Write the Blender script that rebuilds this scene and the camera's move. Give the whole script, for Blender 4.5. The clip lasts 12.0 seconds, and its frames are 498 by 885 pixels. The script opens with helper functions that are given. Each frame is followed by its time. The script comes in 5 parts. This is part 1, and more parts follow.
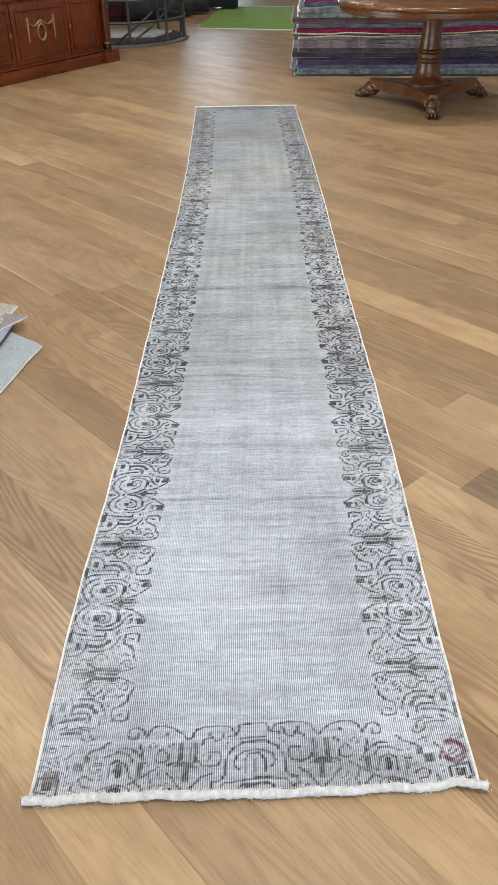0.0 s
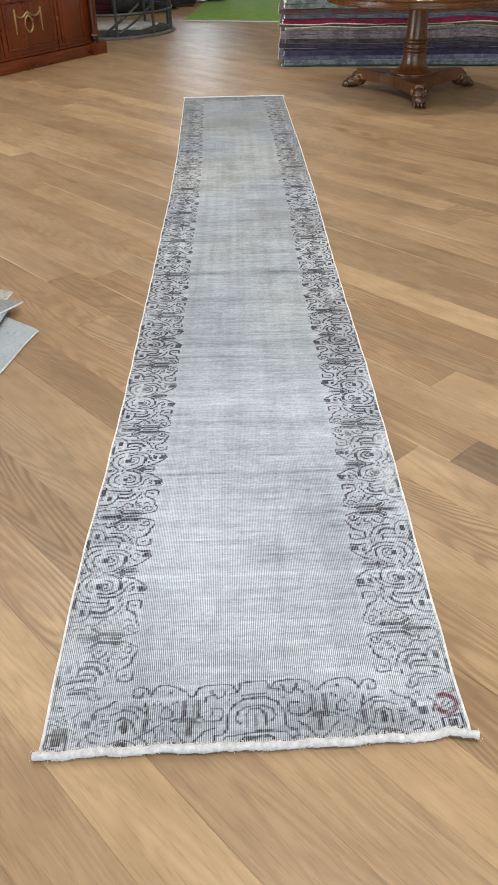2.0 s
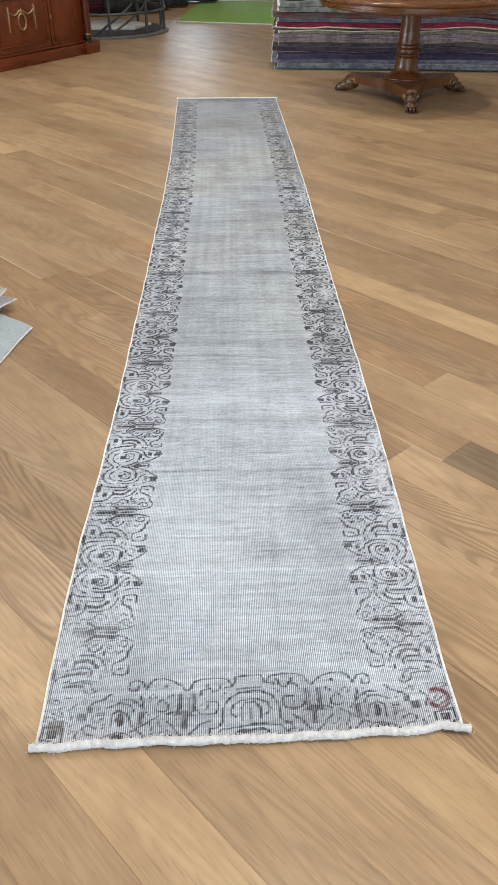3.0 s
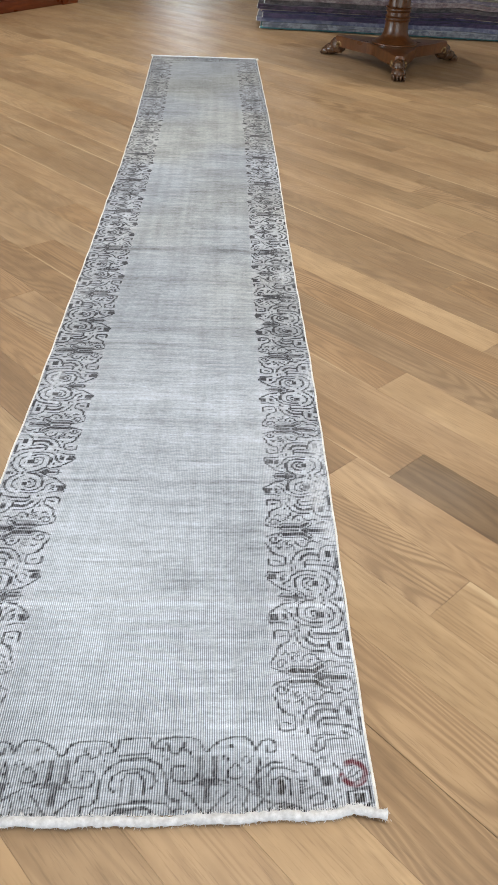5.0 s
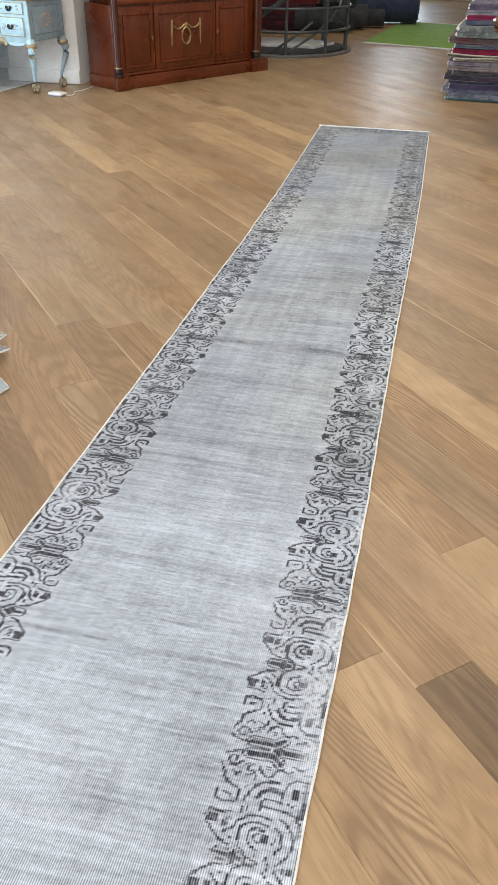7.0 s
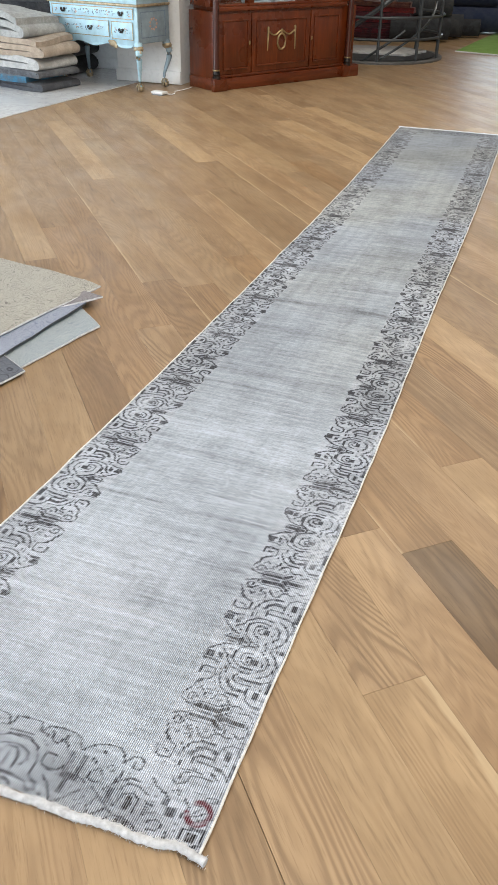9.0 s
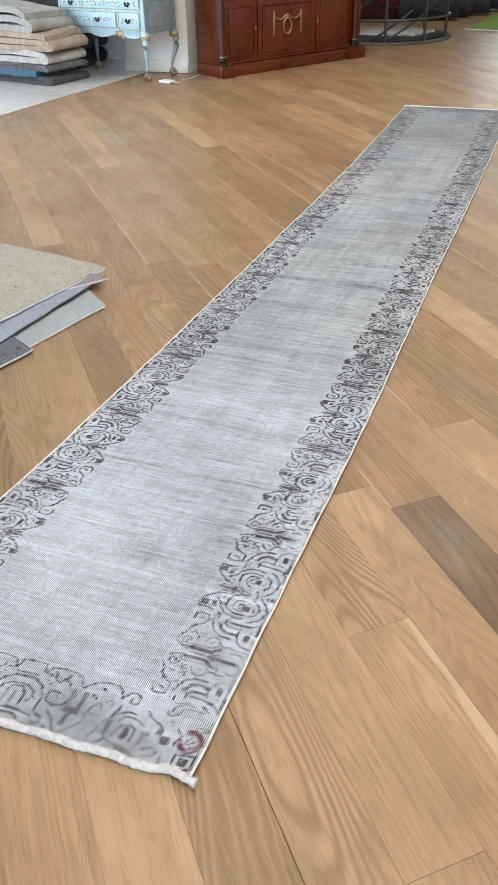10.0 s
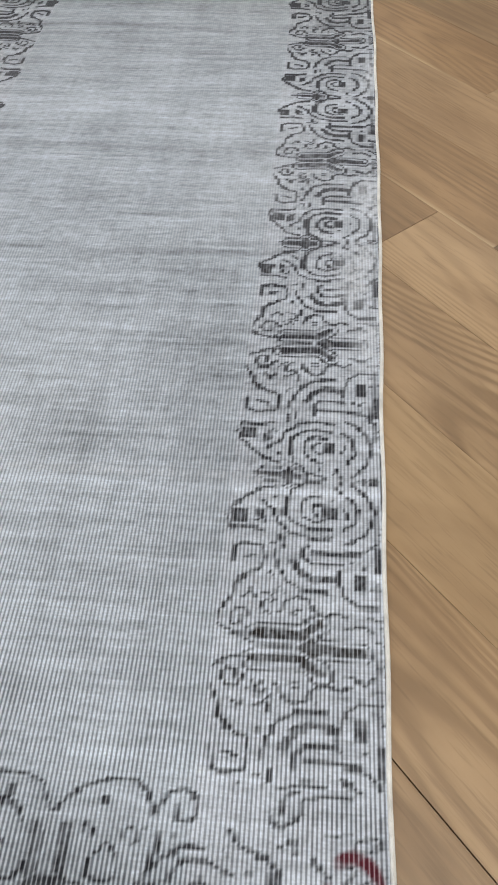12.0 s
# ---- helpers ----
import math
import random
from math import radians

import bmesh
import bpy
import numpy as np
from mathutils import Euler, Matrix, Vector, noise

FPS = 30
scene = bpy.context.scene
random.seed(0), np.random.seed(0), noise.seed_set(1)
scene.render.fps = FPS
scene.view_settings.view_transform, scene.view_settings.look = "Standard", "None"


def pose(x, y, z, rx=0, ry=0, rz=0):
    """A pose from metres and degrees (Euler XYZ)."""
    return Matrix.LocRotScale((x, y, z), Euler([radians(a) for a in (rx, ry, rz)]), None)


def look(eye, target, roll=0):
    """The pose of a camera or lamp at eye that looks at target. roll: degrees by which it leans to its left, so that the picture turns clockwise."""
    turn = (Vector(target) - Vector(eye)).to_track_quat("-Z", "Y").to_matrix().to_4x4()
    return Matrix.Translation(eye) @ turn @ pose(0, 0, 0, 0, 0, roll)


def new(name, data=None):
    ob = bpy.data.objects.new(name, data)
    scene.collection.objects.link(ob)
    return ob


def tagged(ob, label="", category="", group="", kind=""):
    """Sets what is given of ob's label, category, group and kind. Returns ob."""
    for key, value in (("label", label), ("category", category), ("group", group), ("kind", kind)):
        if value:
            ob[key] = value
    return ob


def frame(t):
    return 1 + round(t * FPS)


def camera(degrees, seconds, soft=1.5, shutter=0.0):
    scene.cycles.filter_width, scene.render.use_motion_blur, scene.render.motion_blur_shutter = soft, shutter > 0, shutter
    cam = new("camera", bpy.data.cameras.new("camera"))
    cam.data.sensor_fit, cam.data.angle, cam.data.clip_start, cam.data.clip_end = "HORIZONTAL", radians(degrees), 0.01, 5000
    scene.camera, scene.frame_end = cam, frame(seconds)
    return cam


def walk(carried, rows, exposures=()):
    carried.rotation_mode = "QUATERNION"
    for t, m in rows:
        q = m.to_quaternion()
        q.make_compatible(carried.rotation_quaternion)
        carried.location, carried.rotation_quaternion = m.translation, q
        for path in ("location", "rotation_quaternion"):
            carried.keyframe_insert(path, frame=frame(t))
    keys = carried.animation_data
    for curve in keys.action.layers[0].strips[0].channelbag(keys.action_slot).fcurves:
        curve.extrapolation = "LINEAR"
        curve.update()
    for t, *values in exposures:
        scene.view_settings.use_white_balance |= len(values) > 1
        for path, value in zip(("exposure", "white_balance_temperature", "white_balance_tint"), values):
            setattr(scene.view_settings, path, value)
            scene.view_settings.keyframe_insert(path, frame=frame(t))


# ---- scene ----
cam = camera(35.7, 12.0)
PATH = [
    (0, (0.002, -0.817, 1.336), (-0.003, 0.83, 0.202), -1.0),
    (0.5, (0.0, -0.82, 1.334), (0.002, 0.828, 0.2), -1.2),
    (1, (0.004, -0.831, 1.338), (0.012, 0.814, 0.201), -1.4),
    (1.5, (-0.011, -0.856, 1.327), (0.005, 0.786, 0.185), -1.3),
    (2, (-0.015, -0.893, 1.322), (0.006, 0.747, 0.177), -1.1),
    (2.5, (-0.026, -0.913, 1.322), (0.006, 0.73, 0.181), -0.8),
    (4.3, (-0.047, -0.898, 1.31), (0.056, 0.726, 0.147), 2.6),
    (4.5, (-0.01, -0.844, 1.292), (0.092, 0.771, 0.117), 2.6),
    (5, (0.131, -0.653, 1.263), (0.218, 0.941, 0.058), 2.8),
    (5.5, (0.228, -0.524, 1.247), (0.284, 1.054, 0.02), 2.9),
    (6, (0.294, -0.335, 1.244), (0.284, 1.252, 0.028), 2.5),
    (6.5, (0.363, -0.189, 1.252), (0.155, 1.428, 0.094), 1.5),
    (6.7, (0.412, -0.162, 1.257), (0.116, 1.459, 0.123), 1.2),
    (8.3, (0.583, -0.544, 1.299), (0.125, 1.07, 0.211), 0.8),
    (8.5, (0.603, -0.583, 1.3), (0.117, 1.02, 0.206), 1.0),
    (9, (0.71, -0.636, 1.296), (0.15, 0.937, 0.195), 1.0),
    (9.5, (0.787, -0.681, 1.294), (0.181, 0.872, 0.19), -0.6),
    (10, (0.825, -0.715, 1.283), (0.211, 0.824, 0.163), -1.6),
    (10.5, (0.762, -0.689, 1.238), (0.191, 0.828, 0.066), -1.1),
    (11, (0.569, -0.541, 1.142), (0.119, 0.932, -0.133), -3.0),
    (11.5, (0.452, -0.311, 1.003), (0.17, 1.08, -0.406), -3.7),
    (12, (0.319, -0.031, 0.718), (0.19, 1.172, -0.875), -2.2),
]
walk(cam, [(t, look(eye, target, roll)) for t, eye, target, roll in PATH],
     [(0, -0.04), (9.5, -0.04), (10.8, -0.02), (11.5, -0.22), (12, -0.48)])

# ---- world and light ----
world = bpy.data.worlds.new("sky")
scene.world = world
world.use_nodes = True
wn = world.node_tree
sky = wn.nodes.new("ShaderNodeTexSky")
sky.sky_type = "NISHITA"
sky.sun_disc = False
sky.sun_elevation, sky.sun_rotation = radians(40), radians(200)
wn.nodes["Background"].inputs["Strength"].default_value = 0.12
wn.links.new(sky.outputs["Color"], wn.nodes["Background"].inputs["Color"])
scene.view_settings.exposure = 0.0


def area(name, eye, target, sx, sy, watts, colour, shape="RECTANGLE"):
    data = bpy.data.lights.new(name, "AREA")
    data.shape, data.size, data.size_y = shape, sx, sy
    data.energy, data.color = watts, colour
    ob = new(name, data)
    ob.matrix_world = look(eye, target)
    return ob


DAY = (0.80, 0.91, 1.0)
WARM = (1.0, 0.93, 0.82)
area("window_light_far", (-0.7, 18.9, 1.5), (-0.7, 0, 1.0), 0.7, 2.0, 55, DAY)
area("window_light_side", (-6.9, 2.7, 1.5), (-2.0, 6.2, 0.5), 4.2, 2.4, 290, DAY)
area("window_light_front", (1.0, -3.9, 1.5), (1.0, 6, 0.6), 6.4, 2.4, 152, DAY)
# all out of view; those at (1.5, -0.5) and (0.6, 12.2) are added fill
LAMP_SPOTS = [(-1.8, 4.3, 78, 0.3), (0.56, 5.80, 54, 0.16), (2.36, 5.80, 54, 0.16), (0.2, 0.8, 60, 0.3), (1.5, -0.5, 112, 0.3), (-1.0, 7.4, 34, 0.3), (0.6, 12.2, 64, 0.3)]
for lx, ly, watts, wide in LAMP_SPOTS:
    area("ceiling_lamp_light", (lx, ly, 4.52), (lx, ly, 0), wide, wide, watts, WARM, "DISK")


# ---- materials ----
def material(name):
    m = bpy.data.materials.new(name)
    m.use_nodes = True
    t = m.node_tree
    return m, t, t.nodes["Principled BSDF"]


def node(t, kind, **sets):
    n = t.nodes.new(kind)
    for key, value in sets.items():
        n.inputs[key.replace("_", " ")].default_value = value
    return n


def math_node(t, op, a, b=None):
    n = t.nodes.new("ShaderNodeMath")
    n.operation = op
    for k, v in enumerate((a, b)):
        if v is None:
            continue
        if isinstance(v, (int, float)):
            n.inputs[k].default_value = v
        else:
            t.links.new(v, n.inputs[k])
    return n.outputs[0]


def mix(t, fac, a, b, blend="MIX"):
    n = t.nodes.new("ShaderNodeMix")
    n.data_type, n.blend_type = "RGBA", blend
    for socket, v in ((n.inputs[0], fac), (n.inputs[6], a), (n.inputs[7], b)):
        if isinstance(v, (int, float)):
            socket.default_value = v
        elif isinstance(v, tuple):
            socket.default_value = (*v, 1.0)
        else:
            t.links.new(v, socket)
    return n.outputs[2]


def mapped(t, source, scale, rot=(0, 0, 0), offset=None):
    n = t.nodes.new("ShaderNodeMapping")
    n.inputs["Scale"].default_value = scale
    n.inputs["Rotation"].default_value = rot
    t.links.new(source, n.inputs["Vector"])
    if offset is not None:
        t.links.new(offset, n.inputs["Location"])
    return n.outputs[0]


def noise_tex(t, vector, scale, detail=4.0, rough=0.55, distort=0.0):
    n = node(t, "ShaderNodeTexNoise", Scale=scale, Detail=detail, Roughness=rough, Distortion=distort)
    t.links.new(vector, n.inputs["Vector"])
    return n.outputs["Fac"]


def ramp(t, fac, *stops):
    n = t.nodes.new("ShaderNodeValToRGB")
    e = n.color_ramp.elements
    while len(e) < len(stops):
        e.new(0.5)
    for k, (p, c) in enumerate(stops):
        e[k].position = p
        e[k].color = (c, c, c, 1) if isinstance(c, (int, float)) else (*c, 1)
    t.links.new(fac, n.inputs[0])
    return n.outputs[0]


def bump(t, height, strength, distance, bsdf):
    n = t.nodes.new("ShaderNodeBump")
    n.inputs["Strength"].default_value, n.inputs["Distance"].default_value = strength, distance
    t.links.new(height, n.inputs["Height"])
    t.links.new(n.outputs[0], bsdf.inputs["Normal"])


def position(t):
    return t.nodes.new("ShaderNodeNewGeometry").outputs["Position"]


def object_co(t):
    return t.nodes.new("ShaderNodeTexCoord").outputs["Object"]


FLOOR_TURN = 41.58
BOARD_TURN = radians(FLOOR_TURN - 90)
BW, C0 = 0.1493, 0.1222


def oak(name, dark, mid, pale, island=False, rough=0.40, rings_by=0.25, sap=None):
    """Oiled oak. rings_by: how strongly the cathedral figure shows; sap: (side, width) of a pale sapwood edge."""
    m, t, b = material(name)
    if island:
        rnd = t.nodes.new("ShaderNodeNewGeometry").outputs["Random Per Island"]
    else:
        rnd = t.nodes.new("ShaderNodeObjectInfo").outputs["Random"]
    far = t.nodes.new("ShaderNodeCombineXYZ")
    for k in range(3):
        t.links.new(math_node(t, "MULTIPLY", rnd, (37.0, 91.0, 53.0)[k]), far.inputs[k])
    turned = mapped(t, position(t), (1, 1, 1), (0, 0, -BOARD_TURN))

    def along(x, y, detail, rough_by=0.55, distort=0.0):
        return noise_tex(t, mapped(t, turned, (x, y, 1.0), offset=far.outputs[0]), 1.0, detail, rough_by, distort)

    figure = along(1.3, 17.0, 5.0, 0.6, 1.0)
    hill = along(0.62, 5.2, 1.5, 0.35, 0.35)
    wobble = math_node(t, "MULTIPLY", along(9.0, 46.0, 2.0), 2.4)
    rings = math_node(t, "SINE", math_node(t, "ADD", math_node(t, "MULTIPLY", hill, 210.0), wobble))
    rings = math_node(t, "ADD", math_node(t, "MULTIPLY", rings, 0.5), 0.5)
    pores = along(14.0, 210.0, 3.0, 0.6)
    blotch = along(1.5, 4.0, 3.0, 0.5)
    cloud = along(4.5, 9.0, 4.0, 0.6, 0.4)
    smear = along(2.3, 26.0, 3.0, 0.55, 0.6)
    bevel_glint = along(2.6, 34.0, 2.0, 0.4)
    base = mix(t, ramp(t, figure, (0.30, 0.25), (0.62, 1.0)), dark, mid)
    base = mix(t, ramp(t, blotch, (0.36, 0.0), (0.70, 0.85)), base, pale)
    base = mix(t, ramp(t, cloud, (0.34, 0.34), (0.54, 0.0)), base, tuple(0.82 * c for c in dark))
    shown = math_node(t, "MULTIPLY", ramp(t, rings, (0.42, 0.0), (0.95, rings_by)), ramp(t, blotch, (0.35, 0.3), (0.58, 1.0)))
    base = mix(t, shown, base, tuple(0.78 * c for c in dark))
    lit = math_node(t, "MULTIPLY", ramp(t, rings, (0.05, rings_by * 0.6), (0.35, 0.0)), ramp(t, cloud, (0.4, 0.2), (0.6, 1.0)))
    base = mix(t, lit, base, tuple(min(1, 1.12 * c) for c in pale))
    base = mix(t, ramp(t, smear, (0.64, 0.0), (0.76, 0.6)), base, tuple(0.70 * c for c in dark))
    # thin pale streaks paint in the light caught by board bevels
    base = mix(t, ramp(t, bevel_glint, (0.68, 0.0), (0.76, 0.4)), base, tuple(min(1, 1.2 * c) for c in pale))
    base = mix(t, ramp(t, pores, (0.30, 0.34), (0.48, 0.0)), base, tuple(0.55 * c for c in dark))
    knot = node(t, "ShaderNodeTexVoronoi", Scale=1.0)
    t.links.new(mapped(t, turned, (0.9, 3.0, 1.0), offset=far.outputs[0]), knot.inputs["Vector"])
    base = mix(t, ramp(t, knot.outputs["Distance"], (0.02, 0.5), (0.09, 0.0)), base, tuple(0.5 * c for c in dark))
    tone = ramp(t, rnd, (0.0, 0.88), (0.5, 1.0), (1.0, 1.11))
    base = mix(t, 1.0, base, tone, "MULTIPLY")
    if sap is not None:
        side, wide = sap
        across = t.nodes.new("ShaderNodeSeparateXYZ")
        t.links.new(object_co(t), across.inputs[0])
        edge = across.outputs[0] if side == "low" else math_node(t, "SUBTRACT", BW, across.outputs[0])
        limit = math_node(t, "MULTIPLY", ramp(t, along(2.2, 1.0, 3.0), (0.34, 0.25), (0.62, 1.0)), wide)
        band = math_node(t, "SUBTRACT", limit, edge)
        base = mix(t, ramp(t, math_node(t, "MULTIPLY", band, 90.0), (0.0, 0.0), (0.7, 0.7)), base, (0.50, 0.375, 0.23))
    t.links.new(base, b.inputs["Base Color"])
    scuff = noise_tex(t, mapped(t, turned, (2.0, 6.0, 1.0)), 1.3, 4.0)
    t.links.new(ramp(t, scuff, (0.3, rough - 0.06), (0.75, rough + 0.12)), b.inputs["Roughness"])
    b.inputs["Specular IOR Level"].default_value = 0.45
    bump(t, math_node(t, "ADD", math_node(t, "MULTIPLY", pores, 0.6), figure), 0.14, 0.0012, b)
    return m


MID3 = ((0.211, 0.129, 0.068), (0.313, 0.205, 0.113), (0.380, 0.262, 0.151))
PALE3 = ((0.267, 0.168, 0.087), (0.362, 0.241, 0.130), (0.431, 0.302, 0.174))
BROWN3 = ((0.179, 0.105, 0.052), (0.275, 0.171, 0.088), (0.338, 0.217, 0.116))
DARK3 = ((0.096, 0.057, 0.029), (0.153, 0.096, 0.050), (0.197, 0.127, 0.069))
OAKS = {"mid": oak("oak_mid", *MID3), "pale": oak("oak_pale", *PALE3, rings_by=0.18), "brown": oak("oak_brown", *BROWN3, rings_by=0.35), "dark": oak("oak_dark", *DARK3, rings_by=0.4),
        "figured": oak("oak_figured", *MID3, rings_by=0.60), "brown_figured": oak("oak_brown_figured", *BROWN3, rings_by=0.60), "gold": oak("oak_gold", *PALE3, rings_by=0.3, sap=("high", 0.045)),
        "mid_sap": oak("oak_mid_sapwood", *MID3, sap=("low", 0.013)), "brown_sap": oak("oak_brown_sapwood", *BROWN3, rings_by=0.35, sap=("low", 0.013))}
OAK_REST = oak("oak_rest", *MID3, island=True)


def plain(name, colour, rough=0.5, metal=0.0, vary=0.12, scale=6.0, bumps=0.1, coat=0.0):
    m, t, b = material(name)
    co = object_co(t)
    big = noise_tex(t, co, scale, 4.0)
    fine = noise_tex(t, co, scale * 14, 3.0)
    c = mix(t, ramp(t, big, (0.3, 0.0), (0.7, 1.0)), tuple(c * (1 - vary) for c in colour), tuple(min(1, c * (1 + vary)) for c in colour))
    c = mix(t, ramp(t, fine, (0.25, 0.3), (0.5, 0.0)), c, tuple(c * 0.7 for c in colour))
    t.links.new(c, b.inputs["Base Color"])
    t.links.new(ramp(t, big, (0.3, max(0.03, rough - 0.08)), (0.7, min(1, rough + 0.08))), b.inputs["Roughness"])
    b.inputs["Metallic"].default_value = metal
    b.inputs["Coat Weight"].default_value = coat
    bump(t, fine, bumps, 0.002, b)
    return m


def polished_wood(name, dark, light, grain_axis, rough=0.22):
    m, t, b = material(name)
    scale = [22.0, 22.0, 22.0]
    scale[grain_axis] = 1.6
    co = object_co(t)
    v = mapped(t, co, tuple(scale))
    fig = noise_tex(t, v, 1.0, 6.0, 0.62, 0.8)
    fine = noise_tex(t, mapped(t, co, tuple(5 * c for c in scale)), 1.5, 3.0)
    cloud = noise_tex(t, co, 3.0, 3.0)
    c = mix(t, ramp(t, fig, (0.32, 0.0), (0.68, 1.0)), dark, light)
    c = mix(t, ramp(t, fine, (0.3, 0.45), (0.5, 0.0)), c, tuple(0.4 * k for k in dark))
    c = mix(t, ramp(t, cloud, (0.35, 0.4), (0.65, 0.0)), c, tuple(0.65 * k for k in dark))
    t.links.new(c, b.inputs["Base Color"])
    t.links.new(ramp(t, cloud, (0.3, rough - 0.05), (0.7, rough + 0.12)), b.inputs["Roughness"])
    b.inputs["Coat Weight"].default_value, b.inputs["Coat Roughness"].default_value = 0.2, 0.15
    bump(t, fine, 0.05, 0.001, b)
    return m


MAHOGANY = polished_wood("mahogany", (0.088, 0.016, 0.004), (0.195, 0.040, 0.008), 2, 0.27)
MAHOGANY_FLAT = polished_wood("mahogany_crosswise", (0.088, 0.016, 0.004), (0.195, 0.040, 0.008), 0, 0.27)
ROSEWOOD = polished_wood("red_column_wood", (0.055, 0.014, 0.010), (0.10, 0.028, 0.018), 2, 0.2)
TABLE_WOOD = polished_wood("table_wood", (0.088, 0.031, 0.009), (0.180, 0.070, 0.020), 0, 0.2)
TABLE_STEM = polished_wood("table_stem_wood", (0.082, 0.027, 0.008), (0.170, 0.062, 0.018), 2, 0.3)
PAW_WOOD = plain("carved_paw_wood", (0.075, 0.036, 0.018), 0.26, 0.0, 0.45, 30.0, 0.3, 0.2)
GILT = plain("gilt_brass", (0.46, 0.35, 0.19), 0.42, 0.9, 0.2, 20.0, 0.15)
OLD_GILT = plain("old_gilt", (0.36, 0.29, 0.19), 0.5, 0.45, 0.4, 30.0, 0.3)
DULL_GILT = plain("dull_gilt", (0.26, 0.17, 0.08), 0.4, 0.5, 0.4, 30.0, 0.3)
DARK_BRONZE = plain("dark_bronze", (0.035, 0.03, 0.03), 0.4, 0.8, 0.3, 20.0, 0.15)
STEEL = plain("painted_steel", (0.065, 0.075, 0.085), 0.42, 0.3, 0.2, 12.0, 0.08)
CURB = plain("grey_steel_curb", (0.12, 0.12, 0.12), 0.5, 0.2, 0.15, 9.0, 0.1)
# near-black colour for the shade down the stair opening
WELL_SHADE = plain("stairwell_shade", (0.022, 0.024, 0.028), 0.7, 0.0, 0.3, 3.0, 0.05)
WHITE_WALL = plain("white_wall_paint", (0.84, 0.85, 0.86), 0.6, 0.0, 0.03, 2.0, 0.04)
WALL_DULL = plain("plain_wall_paint", (0.62, 0.60, 0.56), 0.7, 0.0, 0.05, 1.5, 0.04)
CEILING_PAINT = plain("ceiling_paint", (0.78, 0.77, 0.74), 0.8, 0.0, 0.03, 1.5, 0.04)
JOINT = plain("dark_floor_joint", (0.10, 0.06, 0.034), 0.8, 0.0, 0.2, 5.0, 0.1)
PAINT_BLUE = plain("light_blue_paint", (0.42, 0.63, 0.74), 0.42, 0.0, 0.14, 14.0, 0.12)
# the same light blue, greyed to put shade into the colour
PAINT_BLUE_SHADED = plain("shaded_light_blue_paint", (0.24, 0.32, 0.38), 0.45, 0.0, 0.2, 14.0, 0.12)
PAINT_MARK = plain("painted_ornament", (0.16, 0.22, 0.30), 0.5, 0.0, 0.4, 60.0, 0.05)
PAINT_ROSE = plain("painted_rose_ornament", (0.50, 0.34, 0.27), 0.5, 0.0, 0.4, 60.0, 0.05)
PLASTIC = plain("white_plastic", (0.78, 0.78, 0.78), 0.35, 0.0, 0.04, 10.0, 0.02)
PLASTIC_GREY = plain("grey_plastic", (0.22, 0.23, 0.25), 0.4, 0.0, 0.08, 10.0, 0.02)
FRINGE = plain("cream_cotton", (0.70, 0.71, 0.74), 0.95, 0.0, 0.2, 90.0, 0.9)
DULL_CORD = plain("dull_cream_hem", (0.38, 0.35, 0.29), 0.9, 0.0, 0.3, 40.0, 0.6)
CORD = plain("cream_binding", (0.72, 0.715, 0.70), 0.9, 0.0, 0.18, 40.0, 0.6)


def marble():
    m, t, b = material("grey_marble")
    co = position(t)
    veins = noise_tex(t, mapped(t, co, (1.2, 2.6, 1.0), (0, 0, 0.5)), 1.6, 8.0, 0.65, 2.2)
    cloud = noise_tex(t, co, 1.3, 4.0)
    c = mix(t, ramp(t, cloud, (0.3, 0.0), (0.7, 1.0)), (0.56, 0.57, 0.59), (0.70, 0.71, 0.72))
    c = mix(t, ramp(t, veins, (0.47, 0.0), (0.50, 0.5), (0.54, 0.0)), c, (0.36, 0.37, 0.39))
    t.links.new(c, b.inputs["Base Color"])
    b.inputs["Roughness"].default_value = 0.18
    return m


MARBLE = marble()


def glass():
    m, t, b = material("cabinet_glass")
    b.inputs["Base Color"].default_value = (0.9, 0.95, 0.96, 1)
    b.inputs["Roughness"].default_value = 0.02
    b.inputs["Transmission Weight"].default_value = 1.0
    b.inputs["IOR"].default_value = 1.45
    return m


GLASS = glass()


def lamp_face():
    m, t, b = material("lamp_diffuser")
    b.inputs["Emission Color"].default_value = (1.0, 0.88, 0.72, 1)
    b.inputs["Emission Strength"].default_value = 6.0
    return m


LAMP_FACE = lamp_face()
CLOTHS = {}


